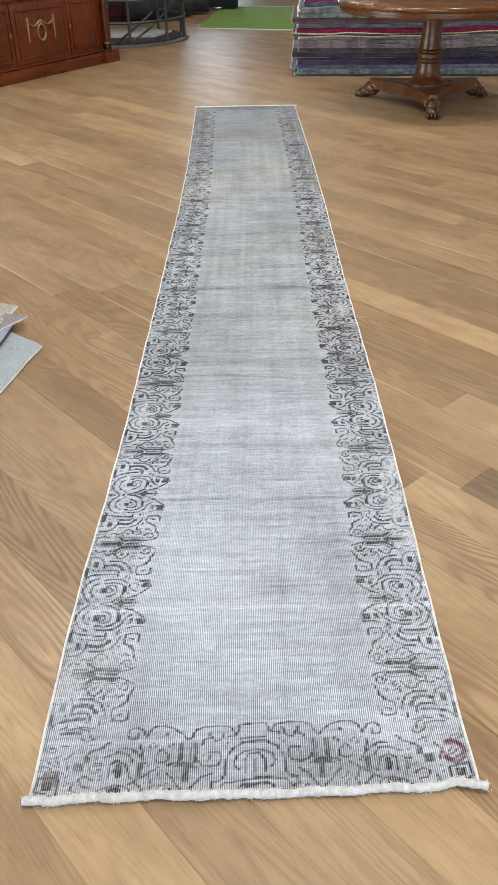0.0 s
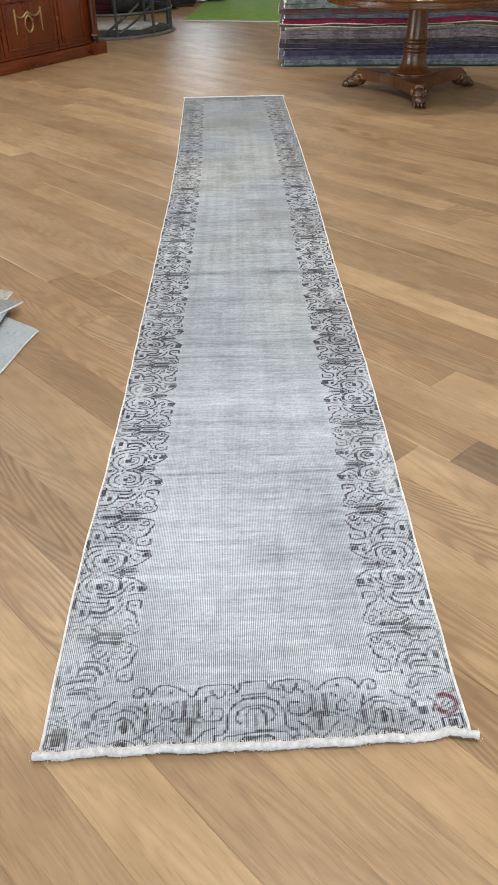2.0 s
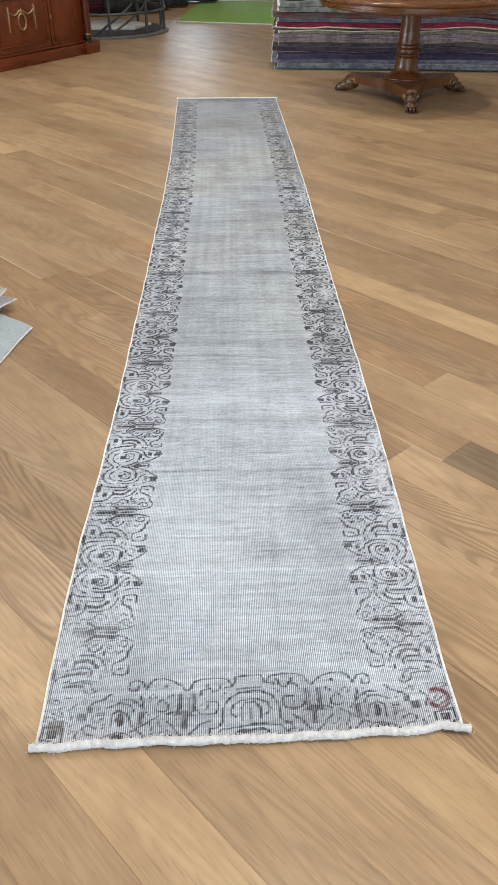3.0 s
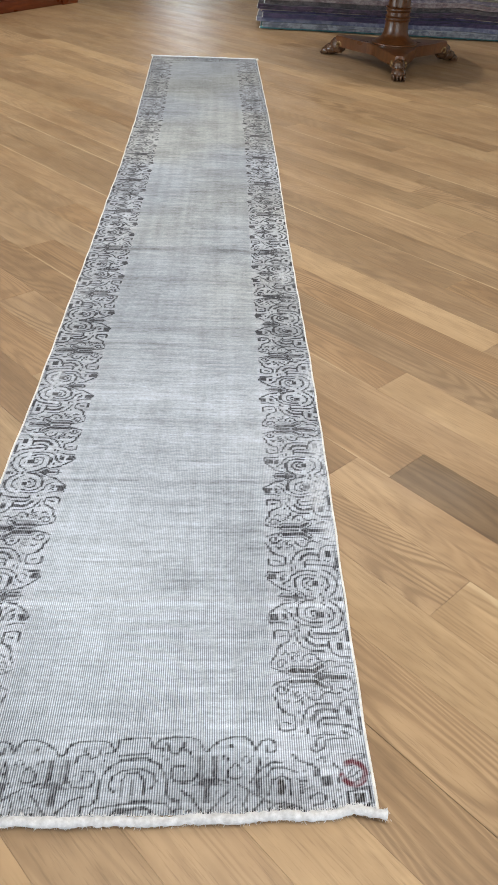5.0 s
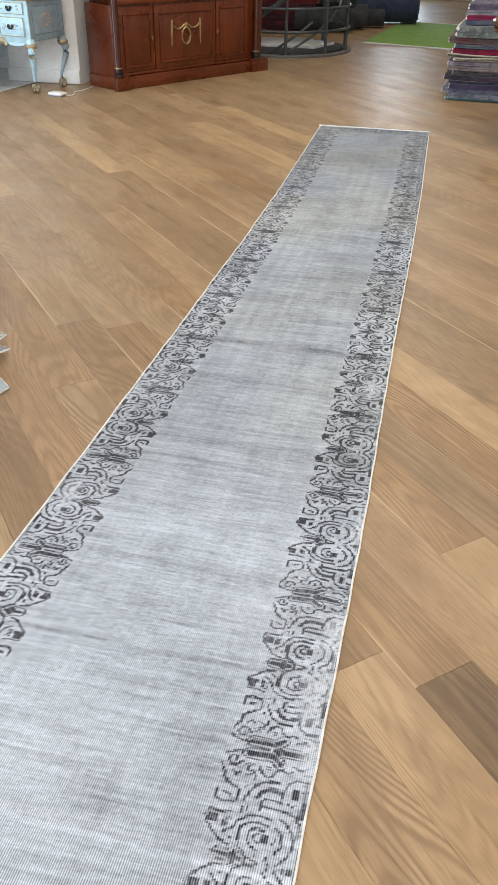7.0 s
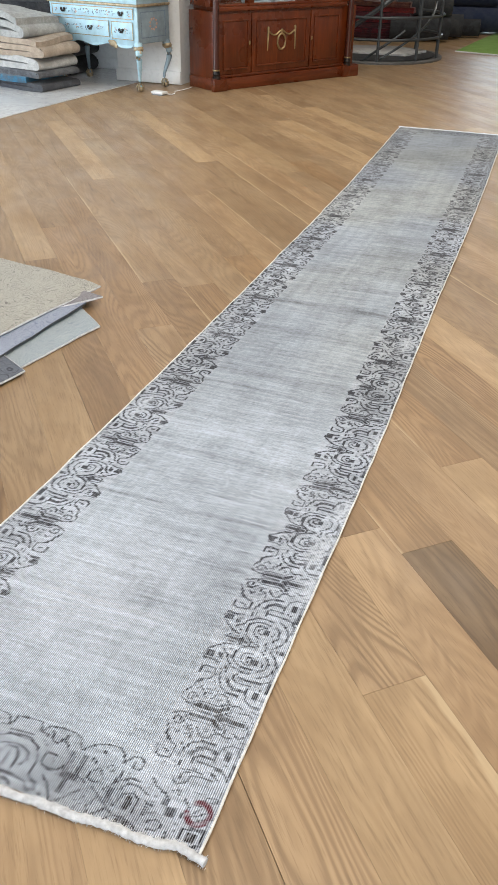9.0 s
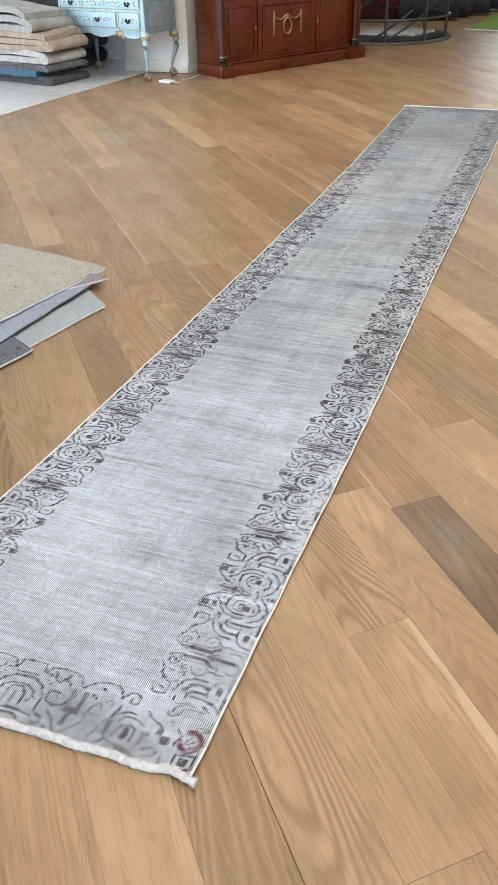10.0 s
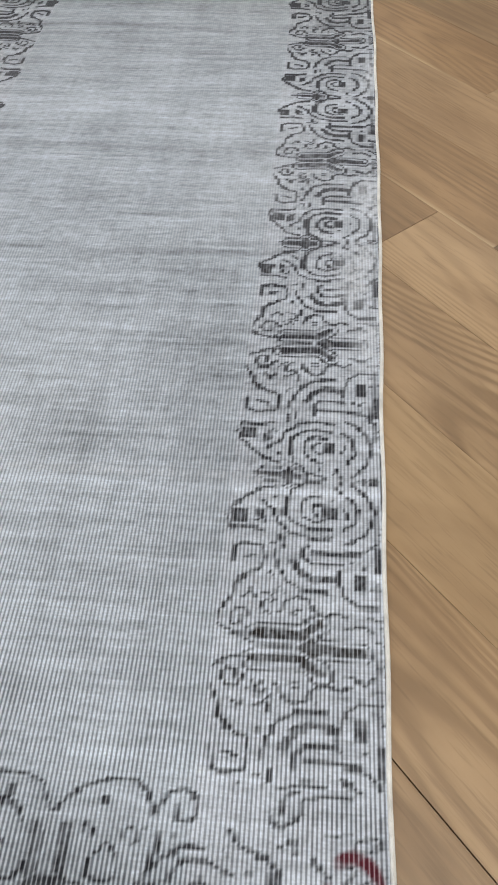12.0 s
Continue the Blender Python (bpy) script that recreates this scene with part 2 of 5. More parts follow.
def cloth(colour, second=None, scale=9.0):
    """Woven wool: blotched pile in two tones with fine thread relief."""
    key = (colour, second, scale)
    if key in CLOTHS:
        return CLOTHS[key]
    m, t, b = material("woven_wool")
    second = second or tuple(0.62 * c for c in colour)
    co = object_co(t)
    blotch = noise_tex(t, co, scale, 6.0, 0.7, 0.4)
    thread = noise_tex(t, mapped(t, co, (260.0, 260.0, 260.0)), 1.0, 2.0)
    streak = noise_tex(t, mapped(t, co, (3.0, 60.0, 60.0)), 1.0, 3.0)
    c = mix(t, ramp(t, blotch, (0.44, 0.0), (0.56, 1.0)), colour, second)
    c = mix(t, ramp(t, streak, (0.35, 0.35), (0.6, 0.0)), c, tuple(0.7 * k for k in colour))
    c = mix(t, ramp(t, thread, (0.3, 0.4), (0.6, 0.0)), c, tuple(0.5 * k for k in second))
    t.links.new(c, b.inputs["Base Color"])
    b.inputs["Roughness"].default_value = 0.95
    b.inputs["Specular IOR Level"].default_value = 0.15
    b.inputs["Sheen Weight"].default_value = 0.15
    bump(t, math_node(t, "ADD", thread, blotch), 0.5, 0.002, b)
    CLOTHS[key] = m
    return m


def faded_rug(name, ground, motif, worn, motif_scale=13.0):
    """Old low pile: outlined scroll ornament, worn to bare warp in places."""
    m, t, b = material(name)
    co = object_co(t)
    f = noise_tex(t, co, motif_scale, 1.0, 0.4, 0.9)
    lines = math_node(t, "ABSOLUTE", math_node(t, "SINE", math_node(t, "MULTIPLY", f, 34.0)))
    wear = noise_tex(t, co, 7.0, 5.0, 0.7)
    fine = noise_tex(t, co, 230.0, 3.0, 0.7)
    mask = math_node(t, "MULTIPLY", ramp(t, lines, (0.08, 0.9), (0.34, 0.0)), ramp(t, wear, (0.32, 0.25), (0.52, 1.0)))
    c = mix(t, mask, ground, motif)
    c = mix(t, ramp(t, wear, (0.28, 0.6), (0.42, 0.0)), c, worn)
    c = mix(t, ramp(t, fine, (0.30, 0.55), (0.55, 0.0)), c, tuple(0.55 * k for k in motif))
    c = mix(t, ramp(t, fine, (0.55, 0.0), (0.75, 0.5)), c, tuple(min(1, 1.25 * k) for k in ground))
    t.links.new(c, b.inputs["Base Color"])
    b.inputs["Roughness"].default_value = 0.95
    b.inputs["Specular IOR Level"].default_value = 0.15
    bump(t, math_node(t, "ADD", fine, wear), 0.6, 0.002, b)
    return m


def runner_material():
    """Worn low pile over white cotton warps: the dyed pattern from the knots, cords every 4 mm."""
    m, t, b = material("worn_runner_wool")
    dye = t.nodes.new("ShaderNodeVertexColor")
    dye.layer_name = "dye"
    split = t.nodes.new("ShaderNodeSeparateXYZ")
    co = object_co(t)
    t.links.new(co, split.inputs[0])
    wander = noise_tex(t, mapped(t, co, (4.0, 1.6, 1.0)), 1.0, 1.0)
    x = math_node(t, "ADD", split.outputs[0], math_node(t, "MULTIPLY", wander, 0.009))
    x = math_node(t, "ADD", x, math_node(t, "MULTIPLY", noise_tex(t, mapped(t, co, (45.0, 0.7, 1.0)), 1.0, 2.0), 0.0026))
    rib = math_node(t, "SINE", math_node(t, "MULTIPLY", x, 2 * math.pi / 0.0041))
    rib = math_node(t, "ADD", math_node(t, "MULTIPLY", rib, 0.5), 0.5)
    row = math_node(t, "SINE", math_node(t, "MULTIPLY", split.outputs[1], 2 * math.pi / 0.0030))
    row = math_node(t, "ADD", math_node(t, "MULTIPLY", row, 0.5), 0.5)
    worn = noise_tex(t, mapped(t, co, (5.0, 14.0, 1.0)), 1.0, 5.0, 0.65)
    fuzz = noise_tex(t, mapped(t, co, (160.0, 420.0, 1.0)), 1.0, 2.0)
    depth = ramp(t, worn, (0.3, 0.46), (0.7, 0.88))
    thick = node(t, "ShaderNodeMapRange", From_Min=0.60, From_Max=1.45, To_Min=1.0, To_Max=0.08)
    t.links.new(math_node(t, "ADD", split.outputs[1], math_node(t, "MULTIPLY", worn, 0.8)), thick.inputs[0])
    depth = math_node(t, "MULTIPLY", depth, thick.outputs[0])
    groove = math_node(t, "MULTIPLY", ramp(t, rib, (0.15, 1.0), (0.70, 0.0)), depth)
    c = mix(t, groove, dye.outputs["Color"], mix(t, 1.0, dye.outputs["Color"], (0.11, 0.115, 0.125), "MULTIPLY"))
    warp = math_node(t, "MULTIPLY", ramp(t, rib, (0.68, 0.0), (0.96, 0.46)), depth)
    c = mix(t, warp, c, (0.66, 0.71, 0.785))
    c = mix(t, ramp(t, fuzz, (0.32, 0.35), (0.6, 0.0)), c, mix(t, 1.0, c, (0.55, 0.55, 0.55), "MULTIPLY"))
    c = mix(t, math_node(t, "MULTIPLY", row, 0.09), c, mix(t, 1.0, c, (0.4, 0.4, 0.4), "MULTIPLY"))
    t.links.new(c, b.inputs["Base Color"])
    b.inputs["Roughness"].default_value = 0.9
    b.inputs["Specular IOR Level"].default_value = 0.2
    b.inputs["Sheen Weight"].default_value = 0.12
    bump(t, math_node(t, "ADD", math_node(t, "MULTIPLY", rib, depth), math_node(t, "MULTIPLY", fuzz, 0.8)), 0.55, 0.0014, b)
    return m


RUNNER = runner_material()


# ---- mesh helpers ----
def finish(name, bm, mat, parent=None, label="", smooth=True):
    me = bpy.data.meshes.new(name)
    bmesh.ops.recalc_face_normals(bm, faces=bm.faces)
    bm.to_mesh(me)
    bm.free()
    me.materials.append(mat)
    if smooth:
        me.shade_smooth()
        me.set_sharp_from_angle(angle=radians(38))
    ob = new(name, me)
    if parent is not None:
        ob.parent = parent
    if label:
        tagged(ob, label)
    return ob


def part(name, bm, mat, parent, label=""):
    return finish(name, bm, mat, parent, label)


def thing(name, label, category, group="", at=None, kind=""):
    ob = new(name)
    ob.empty_display_size = 0.1
    if at is not None:
        ob.matrix_world = at
    return tagged(ob, label, category, group, kind)


def add_box(bm, x0, x1, y0, y1, z0, z1, bevel=0.004, m=None):
    r = bmesh.ops.create_cube(bm, size=1.0)
    vs = r["verts"]
    for v in vs:
        v.co = Vector((x0 + (v.co.x + 0.5) * (x1 - x0), y0 + (v.co.y + 0.5) * (y1 - y0), z0 + (v.co.z + 0.5) * (z1 - z0)))
    if bevel > 0:
        es = list({e for v in vs for e in v.link_edges})
        out = bmesh.ops.bevel(bm, geom=es, offset=bevel, segments=2, profile=0.5, affect="EDGES")
        vs = list({v for f in out["faces"] for v in f.verts} | {v for v in vs if v.is_valid})
    if m is not None:
        bmesh.ops.transform(bm, matrix=m, verts=vs)
    return vs


def box(x0, x1, y0, y1, z0, z1, bevel=0.004):
    bm = bmesh.new()
    add_box(bm, x0, x1, y0, y1, z0, z1, bevel)
    return bm


def add_lathe(bm, profile, steps=32, cx=0.0, cy=0.0):
    rings = []
    for r, z in profile:
        rings.append([bm.verts.new((cx + r * math.cos(2 * math.pi * k / steps), cy + r * math.sin(2 * math.pi * k / steps), z)) for k in range(steps)])
    for a, b in zip(rings, rings[1:]):
        for k in range(steps):
            bm.faces.new((a[k], a[(k + 1) % steps], b[(k + 1) % steps], b[k]))
    bm.faces.new(rings[0][::-1])
    bm.faces.new(rings[-1])


def lathe(profile, steps=32, cx=0.0, cy=0.0):
    bm = bmesh.new()
    add_lathe(bm, profile, steps, cx, cy)
    return bm


def add_tube(bm, pts, radius, steps=8, closed=False):
    pts = [Vector(p) for p in pts]
    n = len(pts)
    rings = []
    for k, p in enumerate(pts):
        a = pts[(k - 1) % n] if closed or k else p
        b = pts[(k + 1) % n] if closed or k < n - 1 else p
        d = (b - a).normalized()
        side = d.cross(Vector((0, 0, 1)))
        side = side.normalized() if side.length > 1e-4 else Vector((1, 0, 0))
        up = side.cross(d)
        r = radius[k] if isinstance(radius, (list, tuple)) else radius
        rings.append([bm.verts.new(p + r * (math.cos(2 * math.pi * j / steps) * side + math.sin(2 * math.pi * j / steps) * up)) for j in range(steps)])
    pairs = list(zip(rings, rings[1:])) + ([(rings[-1], rings[0])] if closed else [])
    for a, b in pairs:
        for j in range(steps):
            bm.faces.new((a[j], a[(j + 1) % steps], b[(j + 1) % steps], b[j]))
    if not closed:
        bm.faces.new(rings[0])
        bm.faces.new(rings[-1][::-1])


def tube(pts, radius, steps=8, closed=False):
    bm = bmesh.new()
    add_tube(bm, pts, radius, steps, closed)
    return bm


def add_ball(bm, centre, radii, turn=0.0, sub=2):
    r = bmesh.ops.create_icosphere(bm, subdivisions=sub, radius=1.0)
    m = Matrix.Translation(centre) @ Matrix.Rotation(turn, 4, "Z") @ Matrix.Diagonal((*radii, 1))
    bmesh.ops.transform(bm, matrix=m, verts=r["verts"])


def prism(outline, z0, z1, bevel=0.0):
    bm = bmesh.new()
    lo = [bm.verts.new((x, y, z0)) for x, y in outline]
    hi = [bm.verts.new((x, y, z1)) for x, y in outline]
    n = len(outline)
    for k in range(n):
        bm.faces.new((lo[k], lo[(k + 1) % n], hi[(k + 1) % n], hi[k]))
    bm.faces.new(lo[::-1])
    top = bm.faces.new(hi)
    if bevel:
        bmesh.ops.bevel(bm, geom=list(top.edges), offset=bevel, segments=3, profile=0.5, affect="EDGES")
    return bm


# ---- room shell ----
X0, X1, Y0, Y1, TOP = -7.0, 6.5, -4.0, 19.0, 4.6


def wall(name, x0, x1, y0, y1, z0=0.0, z1=TOP, mat=WALL_DULL):
    return tagged(finish(name, box(x0, x1, y0, y1, z0, z1, 0.0), mat, smooth=False), "plain light painted showroom wall", "wall", kind="structure")


wall("wall_east", X1, X1 + 0.2, Y0 - 0.2, Y1 + 0.2)
for nm, a0, a1, z0, z1 in (("wall_west", Y0 - 0.2, 0.4, 0, TOP), ("wall_west_b", 5.0, Y1 + 0.2, 0, TOP), ("wall_west_sill", 0.4, 5.0, 0, 0.25), ("wall_west_head", 0.4, 5.0, 2.75, TOP)):
    wall(nm, X0 - 0.2, X0, a0, a1, z0, z1)
for nm, a0, a1, z0, z1 in (("wall_south", X0, -2.3, 0, TOP), ("wall_south_b", 4.3, X1, 0, TOP), ("wall_south_sill", -2.3, 4.3, 0, 0.25), ("wall_south_head", -2.3, 4.3, 2.75, TOP)):
    wall(nm, a0, a1, Y0 - 0.2, Y0, z0, z1)
for nm, a0, a1, z0, z1 in (("wall_north", X0, -1.6, 0, TOP), ("wall_north_b", 0.2, X1, 0, TOP), ("wall_north_sill", -1.6, 0.2, 0, 0.3), ("wall_north_head", -1.6, 0.2, 2.7, TOP)):
    wall(nm, a0, a1, Y1, Y1 + 0.2, z0, z1)
tagged(finish("ceiling", box(X0 - 0.2, X1 + 0.2, Y0 - 0.2, Y1 + 0.2, TOP, TOP + 0.15, 0), CEILING_PAINT, smooth=False), "plain white painted ceiling", "ceiling", kind="structure")
# assumed fittings, one at each lamp light, the fill lights too
for lx, ly, watts, wide in LAMP_SPOTS:
    r = wide / 2
    lamp = thing("ceiling_lamp", "assumed round white ceiling lamp, switched on", "ceiling lamp", "ceiling lamps", pose(lx, ly, 0))
    part("rim", lathe([(r + 0.03, TOP - 0.001), (r + 0.05, TOP - 0.006), (r + 0.05, TOP - 0.05), (r + 0.03, TOP - 0.055), (r + 0.02, TOP - 0.03)], 24), PLASTIC, lamp)

# white pier and recess behind the chest
pier = tagged(finish("wall_pier", box(-3.55, -2.84, 7.12, 7.9, 0, TOP, 0.004), WHITE_WALL), "white painted wall pier beside the cabinet", "wall", kind="structure")
recess = tagged(finish("wall_recess", box(-7.0, -3.55, 7.76, 7.9, 0, TOP, 0.0), WHITE_WALL), "white painted wall behind the painted chest", "wall", kind="structure")
tagged(finish("baseboard", box(-3.565, -2.842, 7.10, 7.12, 0.007, 0.12, 0.004), WHITE_WALL), "low white painted baseboard", "baseboard", kind="structure")
tagged(finish("baseboard_recess", box(-7.0, -3.565, 7.74, 7.76, 0.007, 0.11, 0.004), WHITE_WALL), "low white painted baseboard", "baseboard", kind="structure")


# ---- runner rug ----
PERIOD, FIRST_BAR, INNER = 0.404, 0.262, 0.238
RUG_LONG, HALF = 5.985, 0.40
LEFT_Y = [-0.05, 0.25, 0.43, 0.60, 0.82, 1.20, 1.70, 2.10, 2.80, 3.30, 4.14, 6.05]
LEFT_X = [-0.411, -0.412, -0.412, -0.408, -0.398, -0.388, -0.384, -0.378, -0.373, -0.366, -0.369, -0.404]
RIGHT_Y = [-0.05, 0.30, 0.57, 0.94, 1.42, 1.80, 2.50, 3.40, 4.36, 6.05]
RIGHT_X = [0.408, 0.410, 0.413, 0.420, 0.424, 0.421, 0.419, 0.426, 0.424, 0.403]


def rug_x(s, y):
    """Sideways place on the slightly bowed runner; s runs from -1 to 1."""
    l, r = np.interp(y, LEFT_Y, LEFT_X), np.interp(y, RIGHT_Y, RIGHT_X)
    return (l + r) / 2 + s * (r - l) / 2


def rug_z(x, y):
    return 0.0065 + 0.0016 * np.sin(2.3 * y + 1.2 * x) + 0.0012 * np.sin(7.1 * y + 3 * x + 1) + 0.0008 * np.sin(17.0 * y - 9 * x)


def soft(d, half, blur=0.0014):
    return np.clip((half - d) / blur + 0.5, 0, 1)


def seg(U, V, a, b, c, d):
    dx, dy = c - a, d - b
    k = np.clip(((U - a) * dx + (V - b) * dy) / (dx * dx + dy * dy), 0, 1)
    return np.hypot(U - a - k * dx, V - b - k * dy)


def arc(U, V, cx, cy, rx, ry, a0, a1):
    ang = (np.degrees(np.arctan2((V - cy) / ry, (U - cx) / rx)) - a0) % 360
    q = np.hypot((U - cx) / rx, (V - cy) / ry)
    d = np.abs(q - 1) * min(rx, ry)
    ends = np.minimum(np.hypot(U - cx - rx * math.cos(radians(a0)), V - cy - ry * math.sin(radians(a0))),
                      np.hypot(U - cx - rx * math.cos(radians(a1)), V - cy - ry * math.sin(radians(a1))))
    return np.where(ang <= (a1 - a0), d, ends)


def block(U, V, cx, cy, hx, hy):
    return np.maximum(np.abs(U - cx) - hx, np.abs(V - cy) - hy)


# strokes of half a scroll repeat: distance outwards from the field, distance from the paired bars
ROSETTE = (((0.106, 0.209), (0.084, 0.204), (0.067, 0.189), (0.060, 0.171), (0.061, 0.157), (0.072, 0.144), (0.088, 0.139), (0.109, 0.143)),
           ((0.100, 0.188), (0.086, 0.184), (0.077, 0.171), (0.079, 0.157), (0.089, 0.150), (0.103, 0.154)), ((0.099, 0.175), (0.090, 0.172), (0.088, 0.164), (0.095, 0.159)),
           ((0.035, 0.172), (0.048, 0.162), (0.053, 0.145), (0.067, 0.132), (0.088, 0.128), (0.111, 0.132)), ((0.131, 0.207), (0.146, 0.192), (0.155, 0.171), (0.151, 0.150), (0.141, 0.136), (0.123, 0.126)),
           ((0.128, 0.188), (0.137, 0.174), (0.135, 0.155), (0.122, 0.144)))
INNER_SCROLL = (((0.051, 0.193), (0.031, 0.187), (0.018, 0.174), (0.004, 0.161), (-0.002, 0.142), (0.005, 0.135), (0.025, 0.136), (0.039, 0.132)),
                ((0.008, 0.093), (0.008, 0.111), (0.019, 0.116), (0.038, 0.113), (0.042, 0.099), (0.039, 0.087), (0.023, 0.078), (0.014, 0.067), (0.012, 0.053), (0.003, 0.036), (0.001, 0.024), (0.012, 0.017), (0.028, 0.011), (0.047, 0.011)),
                ((0.036, 0.031), (0.030, 0.040), (0.020, 0.040), (0.014, 0.030), (0.019, 0.022), (0.028, 0.024), (0.027, 0.031)), ((0.024, 0.052), (0.032, 0.060), (0.037, 0.053)), ((0.020, 0.098), (0.030, 0.102)))
CUPS = (((0.083, 0.119), (0.080, 0.105), (0.087, 0.097), (0.103, 0.096), (0.121, 0.099)), ((0.050, 0.108), (0.056, 0.091), (0.065, 0.075), (0.081, 0.065), (0.109, 0.064)),
        ((0.087, 0.110), (0.140, 0.114)), ((0.117, 0.092), (0.119, 0.077), (0.124, 0.063), (0.137, 0.051), (0.157, 0.051)), ((0.127, 0.115), (0.146, 0.118), (0.157, 0.130)),
        ((0.066, 0.037), (0.070, 0.049), (0.080, 0.057), (0.091, 0.053), (0.095, 0.044), (0.106, 0.036), (0.118, 0.042), (0.126, 0.037)), ((0.126, 0.026), (0.141, 0.031), (0.151, 0.024)), ((0.024, 0.211), (0.051, 0.210)))


def side_border(U, V):
    """Half of one scroll repeat. U grows outwards from the field, V away from the paired bars. Returns line, fill and bar."""
    line = np.full(U.shape, 1.0)
    for strokes in (ROSETTE, INNER_SCROLL, CUPS):
        for stroke in strokes:
            for (a, b), (c, d) in zip(stroke, stroke[1:]):
                line = np.minimum(line, seg(U, V, a, b, c, d))
    fill = np.minimum(block(U, V, 0.108, 0.166, 0.0055, 0.0065), block(U, V, 0.013 + 0.15 * (V - 0.149), 0.150, 0.0070, 0.0075))
    fill = np.minimum(fill, np.minimum(block(U, V, 0.138, 0.079, 0.0045, 0.009), block(U, V, 0.158, 0.108, 0.0035, 0.014)))
    fill = np.minimum(fill, seg(U, V, 0.060, 0.157, 0.063, 0.178) - 0.0016)
    for a, b, c, d in ((0.072, 0.096, 0.081, 0.083), (0.081, 0.083, 0.094, 0.078), (0.094, 0.078, 0.114, 0.081)):
        fill = np.minimum(fill, seg(U, V, a, b, c, d) - 0.0024)
    fill = np.minimum(fill, seg(U, V, 0.014, 0.067, 0.022, 0.077) - 0.0012)
    bar = seg(U, V, 0.046, 0.0130, 0.086, 0.0125) - 0.0034
    bar = np.minimum(bar, seg(U, V, 0.086, 0.0125, 0.103, 0.026) - 0.0022)
    bar = np.minimum(bar, np.minimum(seg(U, V, 0.098, 0.0, 0.138, 0.0) - 0.0028, np.abs(U - 0.097) + 1.1 * V - 0.0115))
    leaf = np.minimum(seg(U, V, 0.040, 0.211, 0.074, 0.211) - 0.0026, np.abs(U - 0.063) + 0.9 * np.abs(V - 0.211) - 0.0100)
    return line, fill, np.minimum(bar, leaf)


# strokes of half the border across an end: distance from the middle, distance from the end
END_MIDDLE = (((-0.021, 0.137), (0.026, 0.135), (0.031, 0.116), (0.050, 0.113)),
    ((-0.021, 0.107), (0.024, 0.106)),
    ((-0.021, 0.099), (0.022, 0.097), (0.042, 0.086), (0.053, 0.066), (0.054, 0.034)),
    ((-0.021, 0.083), (0.016, 0.080), (0.032, 0.070), (0.038, 0.056), (0.029, 0.044)),
    ((-0.005, 0.074), (0.008, 0.074), (0.018, 0.062), (0.018, 0.037)),
    ((0.055, 0.123), (0.060, 0.108), (0.073, 0.103), (0.078, 0.115), (0.092, 0.109), (0.097, 0.097)),
    ((-0.021, 0.025), (0.020, 0.023), (0.054, 0.019), (0.065, 0.004), (0.078, 0.007), (0.077, 0.021), (0.061, 0.025), (0.054, 0.034)),
    ((0.025, 0.011), (0.037, 0.000)))
END_SCROLL = (((0.033, 0.118), (0.044, 0.132), (0.067, 0.137), (0.094, 0.136), (0.110, 0.128), (0.117, 0.113), (0.125, 0.108), (0.136, 0.121), (0.153, 0.131), (0.170, 0.138), (0.189, 0.138), (0.199, 0.128), (0.205, 0.113), (0.214, 0.130), (0.228, 0.136), (0.238, 0.130), (0.241, 0.119), (0.233, 0.111), (0.222, 0.113), (0.222, 0.122)),
    ((0.085, 0.081), (0.066, 0.082), (0.061, 0.068), (0.067, 0.055), (0.083, 0.053), (0.099, 0.055), (0.107, 0.067)),
    ((0.081, 0.075), (0.086, 0.063)),
    ((0.162, 0.052), (0.141, 0.057), (0.135, 0.068)),
    ((0.159, 0.073), (0.162, 0.060), (0.174, 0.057), (0.184, 0.061), (0.182, 0.079), (0.172, 0.085), (0.163, 0.078)),
    ((0.078, 0.038), (0.097, 0.029), (0.110, 0.011), (0.122, -0.001), (0.136, 0.007), (0.149, 0.025), (0.161, 0.035)))
END_CORNER = (((0.177, 0.049), (0.197, 0.037), (0.216, 0.026), (0.231, 0.018)),
    ((0.196, 0.034), (0.188, 0.014), (0.193, -0.003), (0.209, 0.007), (0.220, 0.022)),
    ((0.213, 0.096), (0.206, 0.048)),
    ((0.199, 0.053), (0.218, 0.081), (0.236, 0.092), (0.252, 0.092)),
    ((0.225, 0.063), (0.236, 0.082), (0.255, 0.084), (0.275, 0.074)),
    ((0.229, 0.030), (0.237, 0.058), (0.253, 0.068), (0.265, 0.059), (0.265, 0.032)),
    ((0.225, 0.001), (0.240, 0.015), (0.255, 0.018), (0.270, 0.012), (0.284, 0.002), (0.337, 0.000)),
    ((0.270, 0.106), (0.283, 0.094), (0.304, 0.086), (0.314, 0.074)),
    ((0.293, 0.028), (0.308, 0.036), (0.320, 0.029), (0.312, 0.016), (0.298, 0.013)))
END_EDGE = (((0.303, 0.114), (0.313, 0.108), (0.327, 0.114), (0.329, 0.125), (0.347, 0.127), (0.368, 0.125)),
    ((0.310, 0.117), (0.314, 0.130), (0.335, 0.137), (0.359, 0.135)),
    ((0.340, 0.082), (0.351, 0.069), (0.342, 0.049)),
    ((0.356, 0.031), (0.391, 0.034), (0.395, 0.007), (0.357, -0.003), (0.356, 0.031)),
    ((0.329, 0.020), (0.335, 0.009), (0.323, 0.003)))


